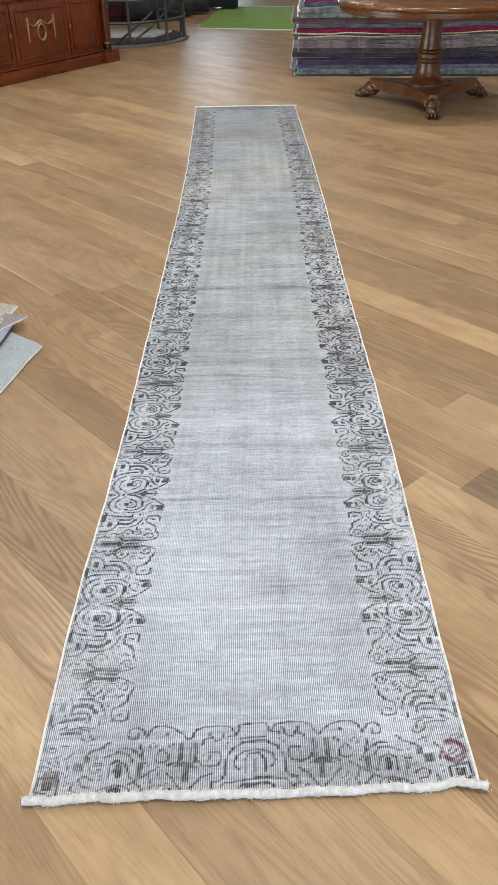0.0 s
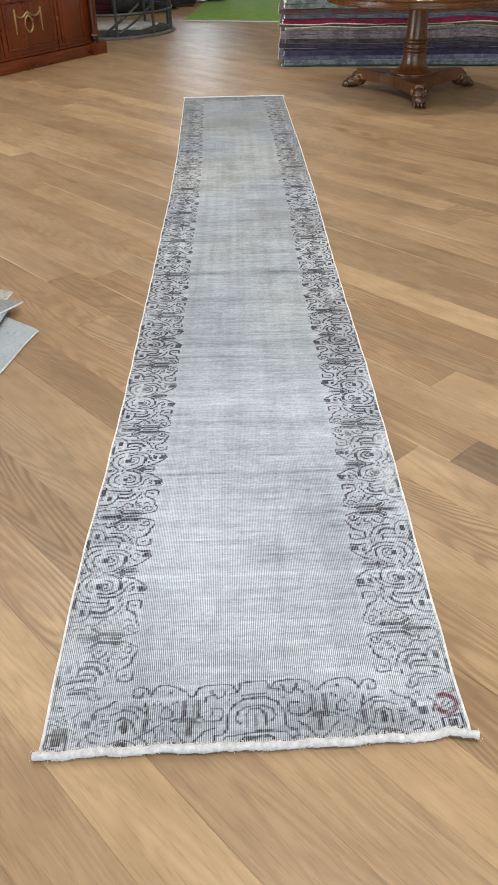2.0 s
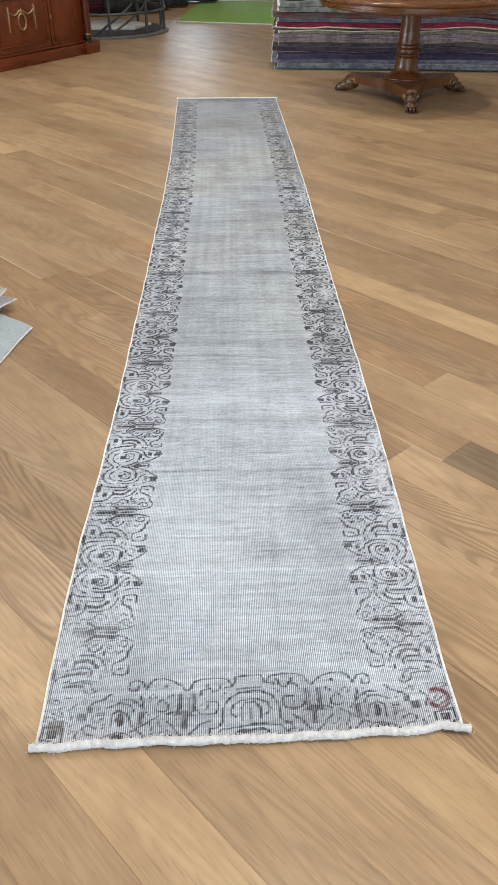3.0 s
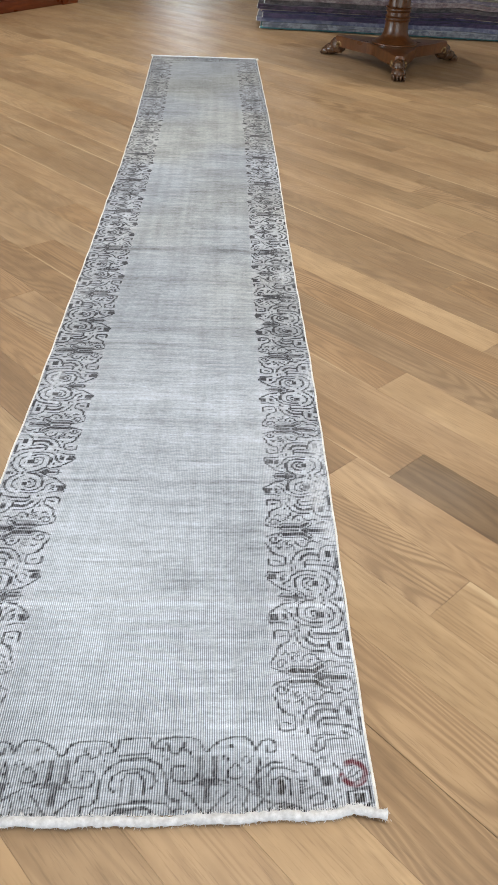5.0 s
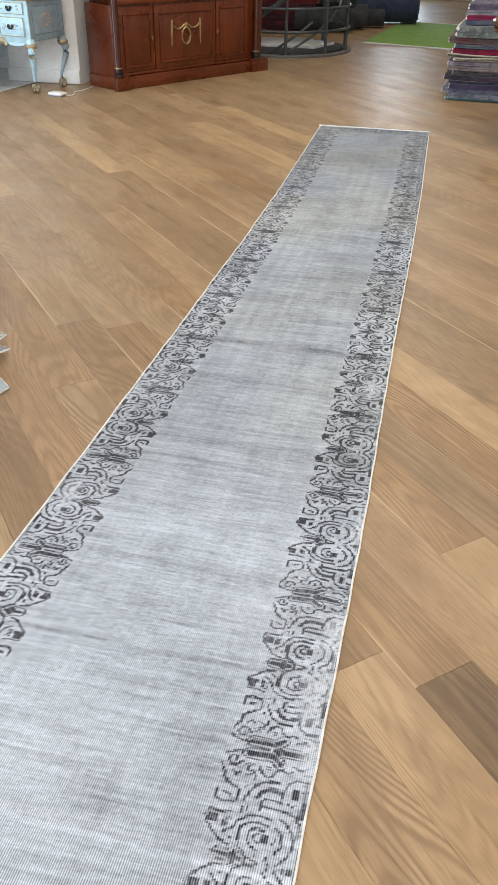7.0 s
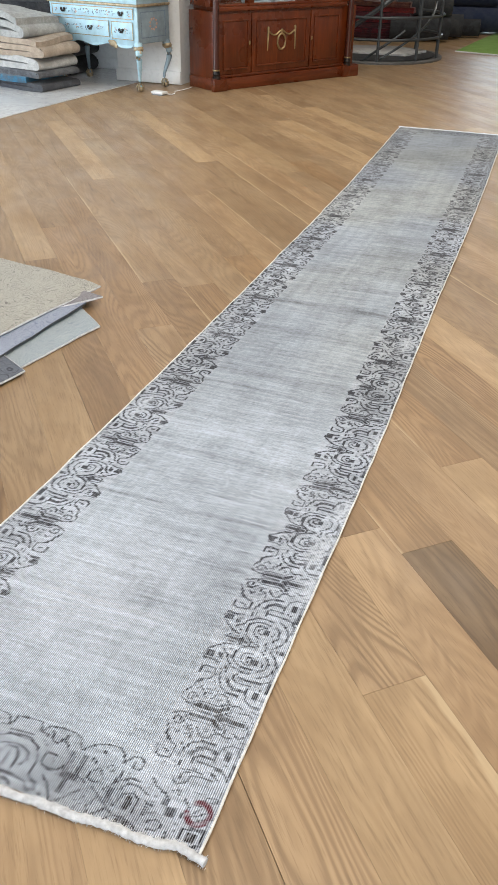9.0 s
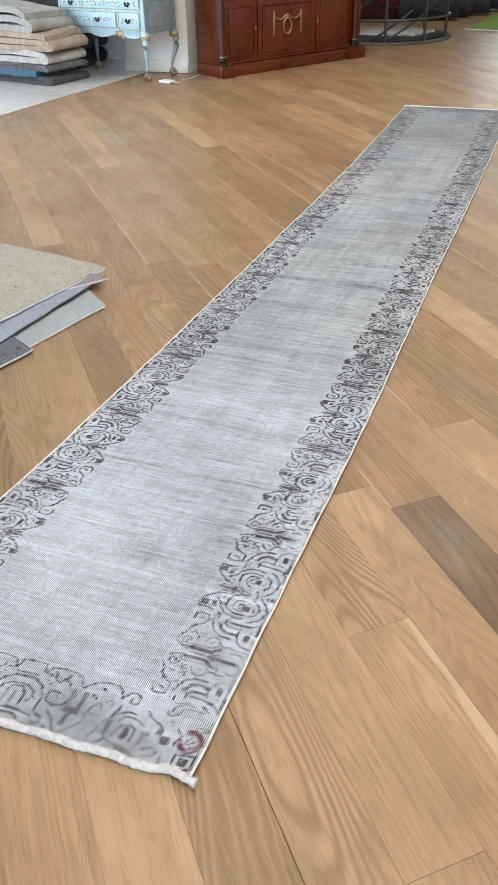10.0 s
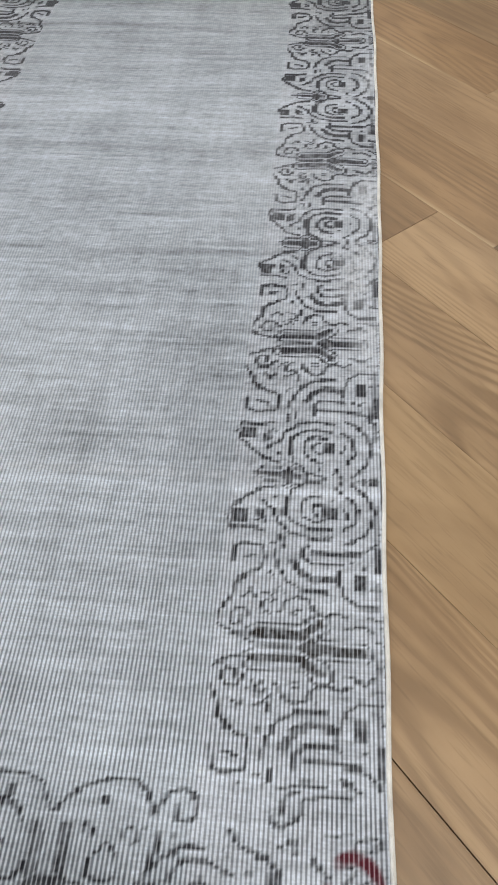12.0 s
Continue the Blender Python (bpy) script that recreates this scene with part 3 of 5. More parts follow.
def end_border(X, Y):
    """Half of the border across an end: X from the middle to a side, Y from the end inwards."""
    line = np.full(X.shape, 1.0)
    for strokes in (END_MIDDLE, END_SCROLL, END_CORNER, END_EDGE):
        for stroke in strokes:
            for (a, b), (c, d) in zip(stroke, stroke[1:]):
                line = np.minimum(line, seg(X, Y, a, b, c, d))
    fill = np.minimum(block(X, Y, 0.110, 0.078, 0.0040, 0.021), block(X, Y, 0.119, 0.077, 0.0020, 0.014))
    fill = np.minimum(fill, np.minimum(block(X, Y, 0.137, 0.080, 0.0045, 0.018), block(X, Y, 0.125, 0.034, 0.0055, 0.016)))
    fill = np.minimum(fill, np.maximum(np.abs(Y - 0.054) - 0.006, np.abs(X - 0.126) - 1.7 * (0.064 - Y)))
    fill = np.minimum(fill, np.minimum(block(X, Y, 0.084, 0.121, 0.004, 0.004), block(X, Y, 0.165, 0.119, 0.004, 0.004)))
    fill = np.minimum(fill, np.minimum(block(X, Y, 0.213, 0.046, 0.004, 0.016), block(X, Y, 0.0, 0.012, 0.024, 0.004)))
    fill = np.minimum(fill, np.minimum(block(X, Y, 0.0, 0.049, 0.0035, 0.013), np.minimum(block(X, Y, 0.322, 0.055, 0.010, 0.009), block(X, Y, 0.308, 0.070, 0.006, 0.006))))
    dark = np.minimum(np.hypot((X - 0.255) / 1.5, Y - 0.004) - 0.0095, np.hypot(X - 0.250, (Y - 0.046) / 2.0) - 0.0075)
    dark = np.minimum(dark, block(X, Y, 0.375, 0.017, 0.009, 0.009))
    return line, fill, dark


def blob(X, Y, cx, cy, rx, ry):
    return np.exp(-(((X - cx) / rx) ** 2 + ((Y - cy) / ry) ** 2))


def waves(X, Y, fx, fy, seed, n=9):
    """Smooth woven irregularity: a sum of slanted waves, about -1 to 1."""
    rs = np.random.RandomState(seed)
    out = np.zeros(np.broadcast(X, Y).shape)
    for _ in range(n):
        out += np.sin(X * fx * rs.uniform(0.3, 1.6) * rs.choice((-1, 1)) + Y * fy * rs.uniform(0.3, 1.6) + rs.uniform(0, 6.28))
    return out / math.sqrt(n) / 1.2


def grain(shape, seed, across, along):
    """Random threads, averaged over a few neighbours across and along."""
    a = np.random.RandomState(seed).standard_normal(shape)
    for axis, n in ((0, along), (1, across)):
        c = np.cumsum(np.concatenate([np.take(a, range(n), axis), a], axis), axis)
        a = np.take(c, range(n, c.shape[axis]), axis) - np.take(c, range(0, c.shape[axis] - n), axis)
    return a / a.std()


def scrolls(U, V, seed):
    """Fine meandering outlines between the large forms: even lines of a smooth wavy field, mirrored with each repeat."""
    rs = np.random.RandomState(seed)
    f, gu, gv = np.zeros(U.shape), np.zeros(U.shape), np.zeros(U.shape)
    for _ in range(7):
        a = rs.uniform(0, 2 * math.pi)
        k = rs.uniform(95, 190)
        p = rs.uniform(0, 6.28)
        ku, kv = k * math.cos(a), k * math.sin(a)
        w = ku * U + kv * V + p
        f += np.sin(w)
        gu += ku * np.cos(w)
        gv += kv * np.cos(w)
    q = 0.42
    return np.abs((q * f) % 1 - 0.5) / (q * np.hypot(gu, gv) + 4.0)


def runner_dye(S, Y):
    X = S * HALF
    A = np.abs(X)
    Xw = np.round(X / 0.0041) * 0.0041 + 0.0030 * waves(X, Y, 30, 21, 1)
    Yw = np.round(Y / 0.0030) * 0.0030 + 0.0040 * waves(X, Y, 26, 17, 2)
    U = np.abs(Xw) - INNER
    V = np.abs((Yw - FIRST_BAR + PERIOD / 2) % PERIOD - PERIOD / 2) * (0.422 / PERIOD)
    line, fill, bar = side_border(U, V)
    side = (A > INNER - 0.004 + 0.008 * np.sin(V * 60)) & (Y > 0.135) & (Y < RUG_LONG - 0.135)
    e = np.minimum(Yw, RUG_LONG - Yw)
    eline, efill, edark = end_border(np.abs(Xw), e)
    end = ~side & (e < 0.16)
    thin = 0.0019 + 0.0004 * waves(X, Y, 60, 47, 3) + 0.0010 * np.clip((Y - 0.4) / 1.4, 0, 1)
    line = np.minimum(line, np.abs(bar - 0.0080) + 0.0007)
    bold = np.clip((Y - 1.0) / 1.6, 0, 1)
    fill = fill - 0.0008 - 0.0016 * bold
    bar = bar - 0.0012 - 0.0012 * bold
    clear = np.minimum(np.minimum(line, fill + 0.002), bar + 0.001)
    line = np.minimum(line, np.where((clear > 0.0095 + 0.006 * bold) & (U > 0.030), scrolls(U, V, 30) + 0.0005, 1))
    eclear = np.minimum(np.minimum(eline, efill + 0.002), edark + 0.001)
    eline = np.minimum(eline, np.where((eclear > 0.0115) & (e < 0.10), scrolls(np.abs(Xw), e, 31) + 0.0009, 1))
    ink = np.where(side, soft(line, thin), 0) + np.where(end, soft(eline, thin), 0)
    body = np.where(side, soft(fill, 0.001), 0) + np.where(end, soft(efill, 0.0), 0)
    bars = np.where(side, soft(bar, 0.0012), 0) + np.where(end, soft(edark, 0.0), 0)
    rim = soft(np.abs(A - (HALF - 0.006)), 0.002) * (waves(X, Y, 3, 60, 4) > 0.1) * 0.5
    ink = np.maximum(ink, rim)

    # wear: bald patches where the white warps show
    bald = np.zeros(S.shape)
    for cx, cy, rx, ry, k in ((0.366, 0.790, 0.020, 0.045, 0.8), (0.380, 0.84, 0.018, 0.03, 0.7), (0.400, 1.34, 0.020, 0.06, 0.7), (-0.385, 0.24, 0.035, 0.05, 0.8), (0.393, 0.975, 0.022, 0.05, 0.8),
                              (0.39, 0.67, 0.02, 0.04, 0.6), (-0.30, 0.30, 0.03, 0.03, 0.5), (-0.36, 1.30, 0.02, 0.06, 0.4), (0.36, 2.05, 0.03, 0.05, 0.5), (0.0, 0.46, 0.30, 0.006, 0.5)):
        bald += k * blob(X, Y, cx, cy, rx, ry)
    shape = S.shape
    speck = grain(shape, 5, 2, 3)
    bald = np.clip(bald * (1 + 0.5 * speck) + 0.10 * np.clip(waves(X, Y, 9, 7, 6), 0, 2), 0, 1)
    fade = np.clip(1.05 - 0.30 * np.clip((Y - 5.2) / 0.7, 0, 1), 0, 1)
    keep = (1 - 0.8 * bald) * fade

    # the field: pale blue grey, streaked across by the weft
    streak = grain(shape, 7, 26, 2) * 0.5 + grain(shape, 8, 80, 3) * 0.45 + grain(shape, 9, 9, 1) * 0.4 + grain(shape, 19, 30, 30) * 0.35
    lengthwise = grain(shape, 10, 5, 260)
    patch = waves(X, Y, 7, 5, 11)
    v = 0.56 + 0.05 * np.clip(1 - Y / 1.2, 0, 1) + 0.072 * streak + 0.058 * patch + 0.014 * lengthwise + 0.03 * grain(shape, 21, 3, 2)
    plaid = np.clip((Y - 1.2) / 1.2, 0, 1) * np.clip((5.6 - Y) / 1.0, 0, 1)
    v = v - 0.045 * (0.6 + 0.5 * patch) * plaid * np.clip(waves(X, Y, 85, 1.6, 12), -1, 1) - 0.050 * (0.6 - 0.5 * patch) * plaid * np.clip(waves(X, Y, 3.5, 34, 13), -1, 1)
    for yb, w, k in ((2.285, 0.022, -0.09), (1.528, 0.010, -0.06), (1.63, 0.03, -0.045), (1.10, 0.012, -0.05), (0.841, 0.007, -0.055), (0.443, 0.006, 0.07), (1.23, 0.04, 0.05), (2.95, 0.03, -0.05),
                     (2.62, 0.05, 0.035), (3.5, 0.04, -0.035), (4.2, 0.03, 0.03), (5.0, 0.05, -0.03), (0.30, 0.05, 0.012), (2.0, 0.03, -0.03)):
        v = v + 2.7 * k * np.exp(-(((Y + 0.01 * waves(X, Y, 9, 2, 14) - yb) / w) ** 2)) * (0.75 + 0.35 * waves(X, Y, 14, 4, 15))
    # darker in steps away from the near end, most beyond 3.9 m
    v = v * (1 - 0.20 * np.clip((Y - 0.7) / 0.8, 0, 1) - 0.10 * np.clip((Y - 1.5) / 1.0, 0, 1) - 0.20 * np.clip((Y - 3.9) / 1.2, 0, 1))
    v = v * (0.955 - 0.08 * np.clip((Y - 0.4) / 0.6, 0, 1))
    field = A < INNER
    dash = grain(shape, 33, 7, 1)
    v = v * (1 - 0.20 * np.clip(dash - 1.0, 0, 1) * (0.5 + 0.5 * (waves(X, Y, 5, 6, 34) > 0)) + 0.10 * np.clip(-dash - 1.2, 0, 1))
    v = v * (1 + 0.15 * (~field) * bold + 0.06 * (~field))
    v = np.where(field, v, v - 0.02 * np.clip((Y - 0.5) / 1.0, 0, 1) + 0.03 * speck)
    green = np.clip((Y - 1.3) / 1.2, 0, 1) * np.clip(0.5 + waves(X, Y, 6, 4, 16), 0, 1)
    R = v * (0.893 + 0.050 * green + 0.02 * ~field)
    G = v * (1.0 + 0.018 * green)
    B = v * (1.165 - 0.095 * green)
    grime = np.clip(blob(X, Y, 0.13, 0.05, 0.09, 0.05) + 0.6 * blob(X, Y, -0.12, 0.05, 0.06, 0.04) + 0.5 * blob(X, Y, -0.25, 0.10, 0.08, 0.06) + 0.8 * blob(X, Y, 0.26, 0.03, 0.07, 0.04), 0, 1) * (0.44 + 0.07 * speck)
    hem = 0.03 * ((A > INNER) & (np.floor((Y - FIRST_BAR) / PERIOD + 0.5) > 0))
    R, G, B = (c * (1 - grime - hem * np.clip(0.5 + 0.4 * speck + 0.5 * waves(X, Y, 40, 30, 17), 0, 1)) for c in (R, G, B))

    def lay(amount, colour):
        nonlocal R, G, B
        k = np.clip(amount, 0, 1)
        R, G, B = R * (1 - k) + colour[0] * k, G * (1 - k) + colour[1] * k, B * (1 - k) + colour[2] * k

    rough = 1 + 0.16 * speck
    strong = 0.93 + 0.25 * np.clip((Y - 0.3) / 0.8, 0, 1)
    lay(1.0 * strong * ink * keep * rough, (0.018, 0.019, 0.029))
    lay(np.where(end, 0.85, 0.95) * strong * body * keep * rough, (0.026, 0.027, 0.037))
    near = Y < 0.42
    lay(1.0 * bars * keep * rough * ~near, (0.018, 0.018, 0.027))
    lay(0.92 * bars * keep * rough * near, (0.012, 0.008, 0.008))
    lay(0.72 * soft(block(X, Y, -0.372, 0.034, 0.015, 0.016), 0.0) * rough, (0.075, 0.058, 0.035))
    red = np.minimum(arc(X, Y, 0.371, 0.066, 0.020, 0.021, -170, 125) - 0.0050, 1)
    lay(1.35 * soft(red, 0.0, 0.003) * np.clip(0.75 + 0.6 * waves(X, Y, 160, 200, 18), 0, 1), (0.13, 0.003, 0.020))
    lay(0.62 * bald, (0.66, 0.70, 0.78))
    return np.clip(np.stack([R, G, B, np.ones_like(R)], -1), 0.01, 1)


def grid_mesh(name, P, dye=None):
    ny, nx = P.shape[:2]
    me = bpy.data.meshes.new(name)
    me.vertices.add(nx * ny)
    me.vertices.foreach_set("co", P.reshape(-1).astype(np.float32))
    idx = np.arange(nx * ny).reshape(ny, nx)
    q = np.stack([idx[:-1, :-1], idx[:-1, 1:], idx[1:, 1:], idx[1:, :-1]], -1).reshape(-1)
    n = len(q) // 4
    me.loops.add(4 * n)
    me.loops.foreach_set("vertex_index", q.astype(np.int32))
    me.polygons.add(n)
    me.polygons.foreach_set("loop_start", np.arange(0, 4 * n, 4, dtype=np.int32))
    if dye is not None:
        col = me.color_attributes.new("dye", "FLOAT_COLOR", "POINT")
        col.data.foreach_set("color", dye.reshape(-1).astype(np.float32))
    me.update(calc_edges=True)
    me.validate()
    me.shade_smooth()
    return me


def build_runner():
    rug = thing("runner_rug", "long narrow worn pale grey patterned runner rug on oak floor", "rug")
    ys = np.concatenate([np.arange(0.0, 1.7, 0.0025), np.arange(1.7, RUG_LONG + 0.001, 0.0045)])
    S, Y = np.meshgrid(np.linspace(-1, 1, 325), ys)
    X = rug_x(S, Y)
    skew = -0.018 + 0.016 * (S + 1) / 2
    lift = 0.005 * blob(S, Y, 1.0, 0.0, 0.12, 0.05)
    P = np.stack([X, Y + skew * np.clip(1 - Y / 0.6, 0, 1), rug_z(X, Y) + lift], -1)
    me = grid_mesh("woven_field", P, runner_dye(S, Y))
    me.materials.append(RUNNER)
    field = new("woven_field", me)
    field.parent = rug
    for sgn in (-1, 1):
        pts = []
        for y in np.arange(-0.012, RUG_LONG + 0.01, 0.03):
            x = float(rug_x(sgn, y)) + sgn * 0.002
            sk = (-0.018 + (0.016 if sgn > 0 else 0)) * max(0, 1 - y / 0.6)
            pts.append((x + 0.0008 * math.sin(31 * y), y + sk, float(rug_z(x, y)) + (0.005 * math.exp(-(y / 0.05) ** 2) if sgn > 0 else 0)))
        part("side_binding", tube(pts, 0.0024, 8), CORD, rug, "thin cream overcast side cord")
    rs = random.Random(3)
    for which, y0, far in (("near", 0.0, 1), ("far", RUG_LONG, -1)):
        bm = bmesh.new()
        n = 150
        pts, rad = [], []
        for k in range(n + 1):
            s = -1.03 + 2.06 * k / n
            x = float(rug_x(s, y0)) + (0.004 if s > 1 else 0)
            wav = 0.003 * math.sin(5 * s + 1) + 0.0022 * math.sin(19 * s) + 0.0012 * math.sin(47 * s)
            y = y0 - far * (0.008 + wav * 0.6) + ((-0.018 + 0.016 * (s + 1) / 2) if far > 0 else 0)
            lift = 0.005 * math.exp(-((s - 1) / 0.10) ** 2) if far > 0 else 0
            if far > 0 and s > 0.82:
                y += 0.005 * math.sin((s - 0.82) * 18)
            pts.append((x, y, (0.0088 if far > 0 else 0.0068) + lift + 0.001 * math.sin(23 * s)))
            rad.append((0.0080 + 0.0014 * rs.uniform(-1, 1)) if far > 0 else 0.006)
        add_tube(bm, pts, rad, 10)
        for k in range(1500 if far > 0 else 300):
            q = pts[rs.randrange(len(pts))]
            a = rs.uniform(-0.4, 3.5)
            r = 0.0086 if far > 0 else 0.0066
            p = Vector(q) + Vector((rs.uniform(-0.004, 0.004), r * math.cos(a), r * math.sin(a)))
            d = Vector((rs.uniform(-1, 1), 1.2 * math.cos(a), 0.9 * math.sin(a) + 0.1)).normalized() * rs.uniform(0.002, 0.006)
            w = Vector((rs.uniform(-1, 1), rs.uniform(-1, 1), 0)).normalized() * 0.0008
            vs = [bm.verts.new(p - w), bm.verts.new(p + w), bm.verts.new(p + d)]
            bm.faces.new(vs)
        part("end_fringe", bm, FRINGE, rug, "white cotton end roll, slightly ravelled")
    return rug


build_runner()


# ---- round table ----
def build_table():
    cx, cy = 1.48, 6.03
    tb = thing("round_pedestal_table", "round polished mahogany pedestal table with carved paw feet", "table", at=pose(cx, cy, 0))
    R = 0.745
    part("tabletop", lathe([(0.05, 0.690), (R - 0.10, 0.690), (R - 0.085, 0.680), (R - 0.02, 0.678), (R - 0.012, 0.688), (R - 0.012, 0.722), (R, 0.728), (R + 0.004, 0.738), (R, 0.750), (R - 0.012, 0.758), (0.05, 0.758)], 96), TABLE_WOOD, tb)
    part("rim_bead", lathe([(R - 0.013, 0.692), (R - 0.006, 0.694), (R - 0.006, 0.700), (R - 0.013, 0.702)], 96), TABLE_STEM, tb)
    part("column", lathe([(0.165, 0.150), (0.165, 0.165), (0.150, 0.178), (0.128, 0.188), (0.108, 0.205), (0.096, 0.23), (0.090, 0.27), (0.088, 0.31),
                          (0.086, 0.40), (0.080, 0.48), (0.075, 0.60), (0.082, 0.665), (0.11, 0.69)], 40), TABLE_STEM, tb)
    for z in (0.315, 0.338, 0.378, 0.402):
        part("collar", lathe([(0.084, z - 0.008), (0.094, z - 0.006), (0.098, z), (0.094, z + 0.006), (0.084, z + 0.008)], 40), TABLE_STEM, tb)
    part("base_bead", lathe([(0.165, 0.150), (0.176, 0.154), (0.176, 0.164), (0.165, 0.168)], 40), TABLE_STEM, tb)
    feet = [math.atan2(5.43 - cy, 1.427 - cx), 0, 0]
    feet = [feet[0], feet[0] - radians(120), feet[0] + radians(120)]
    out = []
    for k in range(3):
        a0, a1 = feet[0] + radians(120) * k, feet[0] + radians(120) * (k + 1)
        for f in range(-2, 3):
            a = a0 + f * 0.034
            out.append((0.50 * math.cos(a), 0.50 * math.sin(a)))
        for f in range(1, 12):
            u = f / 12
            a = a0 + 0.07 + (a1 - a0 - 0.14) * u
            r = 0.50 - 0.31 * math.sin(math.pi * u) ** 0.62
            out.append((r * math.cos(a), r * math.sin(a)))
    part("base_plinth", prism(out, 0.075, 0.152, 0.014), TABLE_STEM, tb)
    for k in range(3):
        a = feet[0] + radians(120) * k
        ux, uy = math.cos(a), math.sin(a)
        bm = bmesh.new()
        add_ball(bm, (0.49 * ux, 0.49 * uy, 0.075), (0.075, 0.052, 0.062), a)
        add_ball(bm, (0.545 * ux, 0.545 * uy, 0.045), (0.065, 0.058, 0.042), a)
        for j in (-1.5, -0.5, 0.5, 1.5):
            ox, oy = -uy * 0.026 * j, ux * 0.026 * j
            reach = 0.605 - 0.012 * abs(j)
            add_ball(bm, (reach * ux + ox, reach * uy + oy, 0.026), (0.034, 0.0125, 0.026), a)
            add_ball(bm, ((reach + 0.026) * ux + ox, (reach + 0.026) * uy + oy, 0.014), (0.016, 0.008, 0.013), a, 1)
        part("paw_foot", bm, PAW_WOOD, tb, "carved lion paw foot")
        for sgn in (-1, 1):
            bm = bmesh.new()
            pts = []
            for q in range(15):
                ang = q / 14 * 4.6
                r = 0.030 * (1 - q / 20)
                pts.append(((0.46 - r * math.cos(ang)) * ux - sgn * uy * 0.052, (0.46 - r * math.cos(ang)) * uy + sgn * ux * 0.052, 0.085 + r * math.sin(ang)))
            add_tube(bm, pts, 0.009, 6)
            part("scroll", bm, DULL_GILT, tb, "gilded carved scroll")
    return tb


build_table()


# ---- folded rugs ----
def folded_rug(label, mat, at, width, depth, folds, thick, seed, edge=None, group="", swell=0.0, sag=0.022, hem=None):
    """A rug folded to and fro: the folds show at the front (local -y), its cut ends at the sides (local x)."""
    rug = thing("folded_rug", label, "rug", group, at)
    rs = random.Random(seed)
    path = []
    for k in range(folds):
        z = thick * (0.5 + k * 1.02) + swell * k
        f, b = rs.uniform(0, 0.012), depth - rs.uniform(0, 0.03)
        run = [(f + (b - f) * q / 10, z) for q in range(11)]
        if k % 2 == 1:
            run.reverse()
        if path:
            z0 = path[-1][1]
            y0 = path[-1][0]
            sgn = 1 if k % 2 == 1 else -1
            r = (z - z0) / 2
            path += [(y0 + sgn * r * math.sin(math.pi * q / 6), z0 + r - r * math.cos(math.pi * q / 6)) for q in range(1, 6)]
        path += run
    pts = [Vector((0, y, z)) for y, z in path]
    cols = max(6, int(width / 0.06))
    bm = bmesh.new()
    rows = []
    h = thick * 0.47
    for c in range(cols + 1):
        x = width * c / cols
        lo, hi = [], []
        for k, p in enumerate(pts):
            d = (pts[min(k + 1, len(pts) - 1)] - pts[max(k - 1, 0)]).normalized()
            nrm = Vector((0, -d.z, d.y))
            wob = sag * noise.noise(Vector((x * 1.7 + 5 * at.translation.x, p.y * 1.5, 0.8))) * min(1, (at.translation.z + p.z) / 0.25) + 0.004 * noise.noise(Vector((x * 6.1, p.y * 1.5, seed * 3.7))) * min(1, p.z / 0.02)
            slide = 0.016 * noise.noise(Vector((x * 1.3, seed * 9.1, p.z * 8)))
            base = Vector((x + 0.006 * noise.noise(Vector((p.y * 6, p.z * 40, seed))), p.y + slide, p.z + wob))
            lo.append(base - nrm * h)
            hi.append(base + nrm * h)
        ring = lo + hi[::-1]
        for v in ring:
            v.z = max(v.z, 0.0005)
        rows.append([bm.verts.new(v) for v in ring])
    n = len(rows[0])
    for a, b in zip(rows, rows[1:]):
        for k in range(n):
            bm.faces.new((a[k], a[(k + 1) % n], b[(k + 1) % n], b[k]))
    m = n // 2
    for row in (rows[0], rows[-1]):
        for k in range(m - 1):
            bm.faces.new((row[k], row[k + 1], row[n - 2 - k], row[n - 1 - k]))
    part("rug_body", bm, mat, rug)
    if edge is not None:
        bm = bmesh.new()
        add_tube(bm, [(-0.004 + 0.004 * math.sin(31 * p.z + 9 * p.y), p.y, max(p.z, 0.006)) for p in pts], thick * 0.36, 6)
        part("edge_cord", bm, edge, rug, "pale overcast edge cord")
    if hem is not None:
        pts = []
        for c in range(cols * 2 + 1):
            x = width * c / cols / 2
            zz = thick * folds * 0.97
            wob = sag * noise.noise(Vector((x * 1.7 + 5 * at.translation.x, 0, 0.8))) * min(1, (at.translation.z + zz) / 0.25)
            pts.append((x, -0.004 + 0.014 * noise.noise(Vector((x * 1.3, seed * 9.1, zz * 8))), zz + wob + 0.003 * noise.noise(Vector((x * 9, seed, 0)))))
        part("hem", tube(pts, 0.0065, 6), hem, rug, "pale woven hem")
    return rug


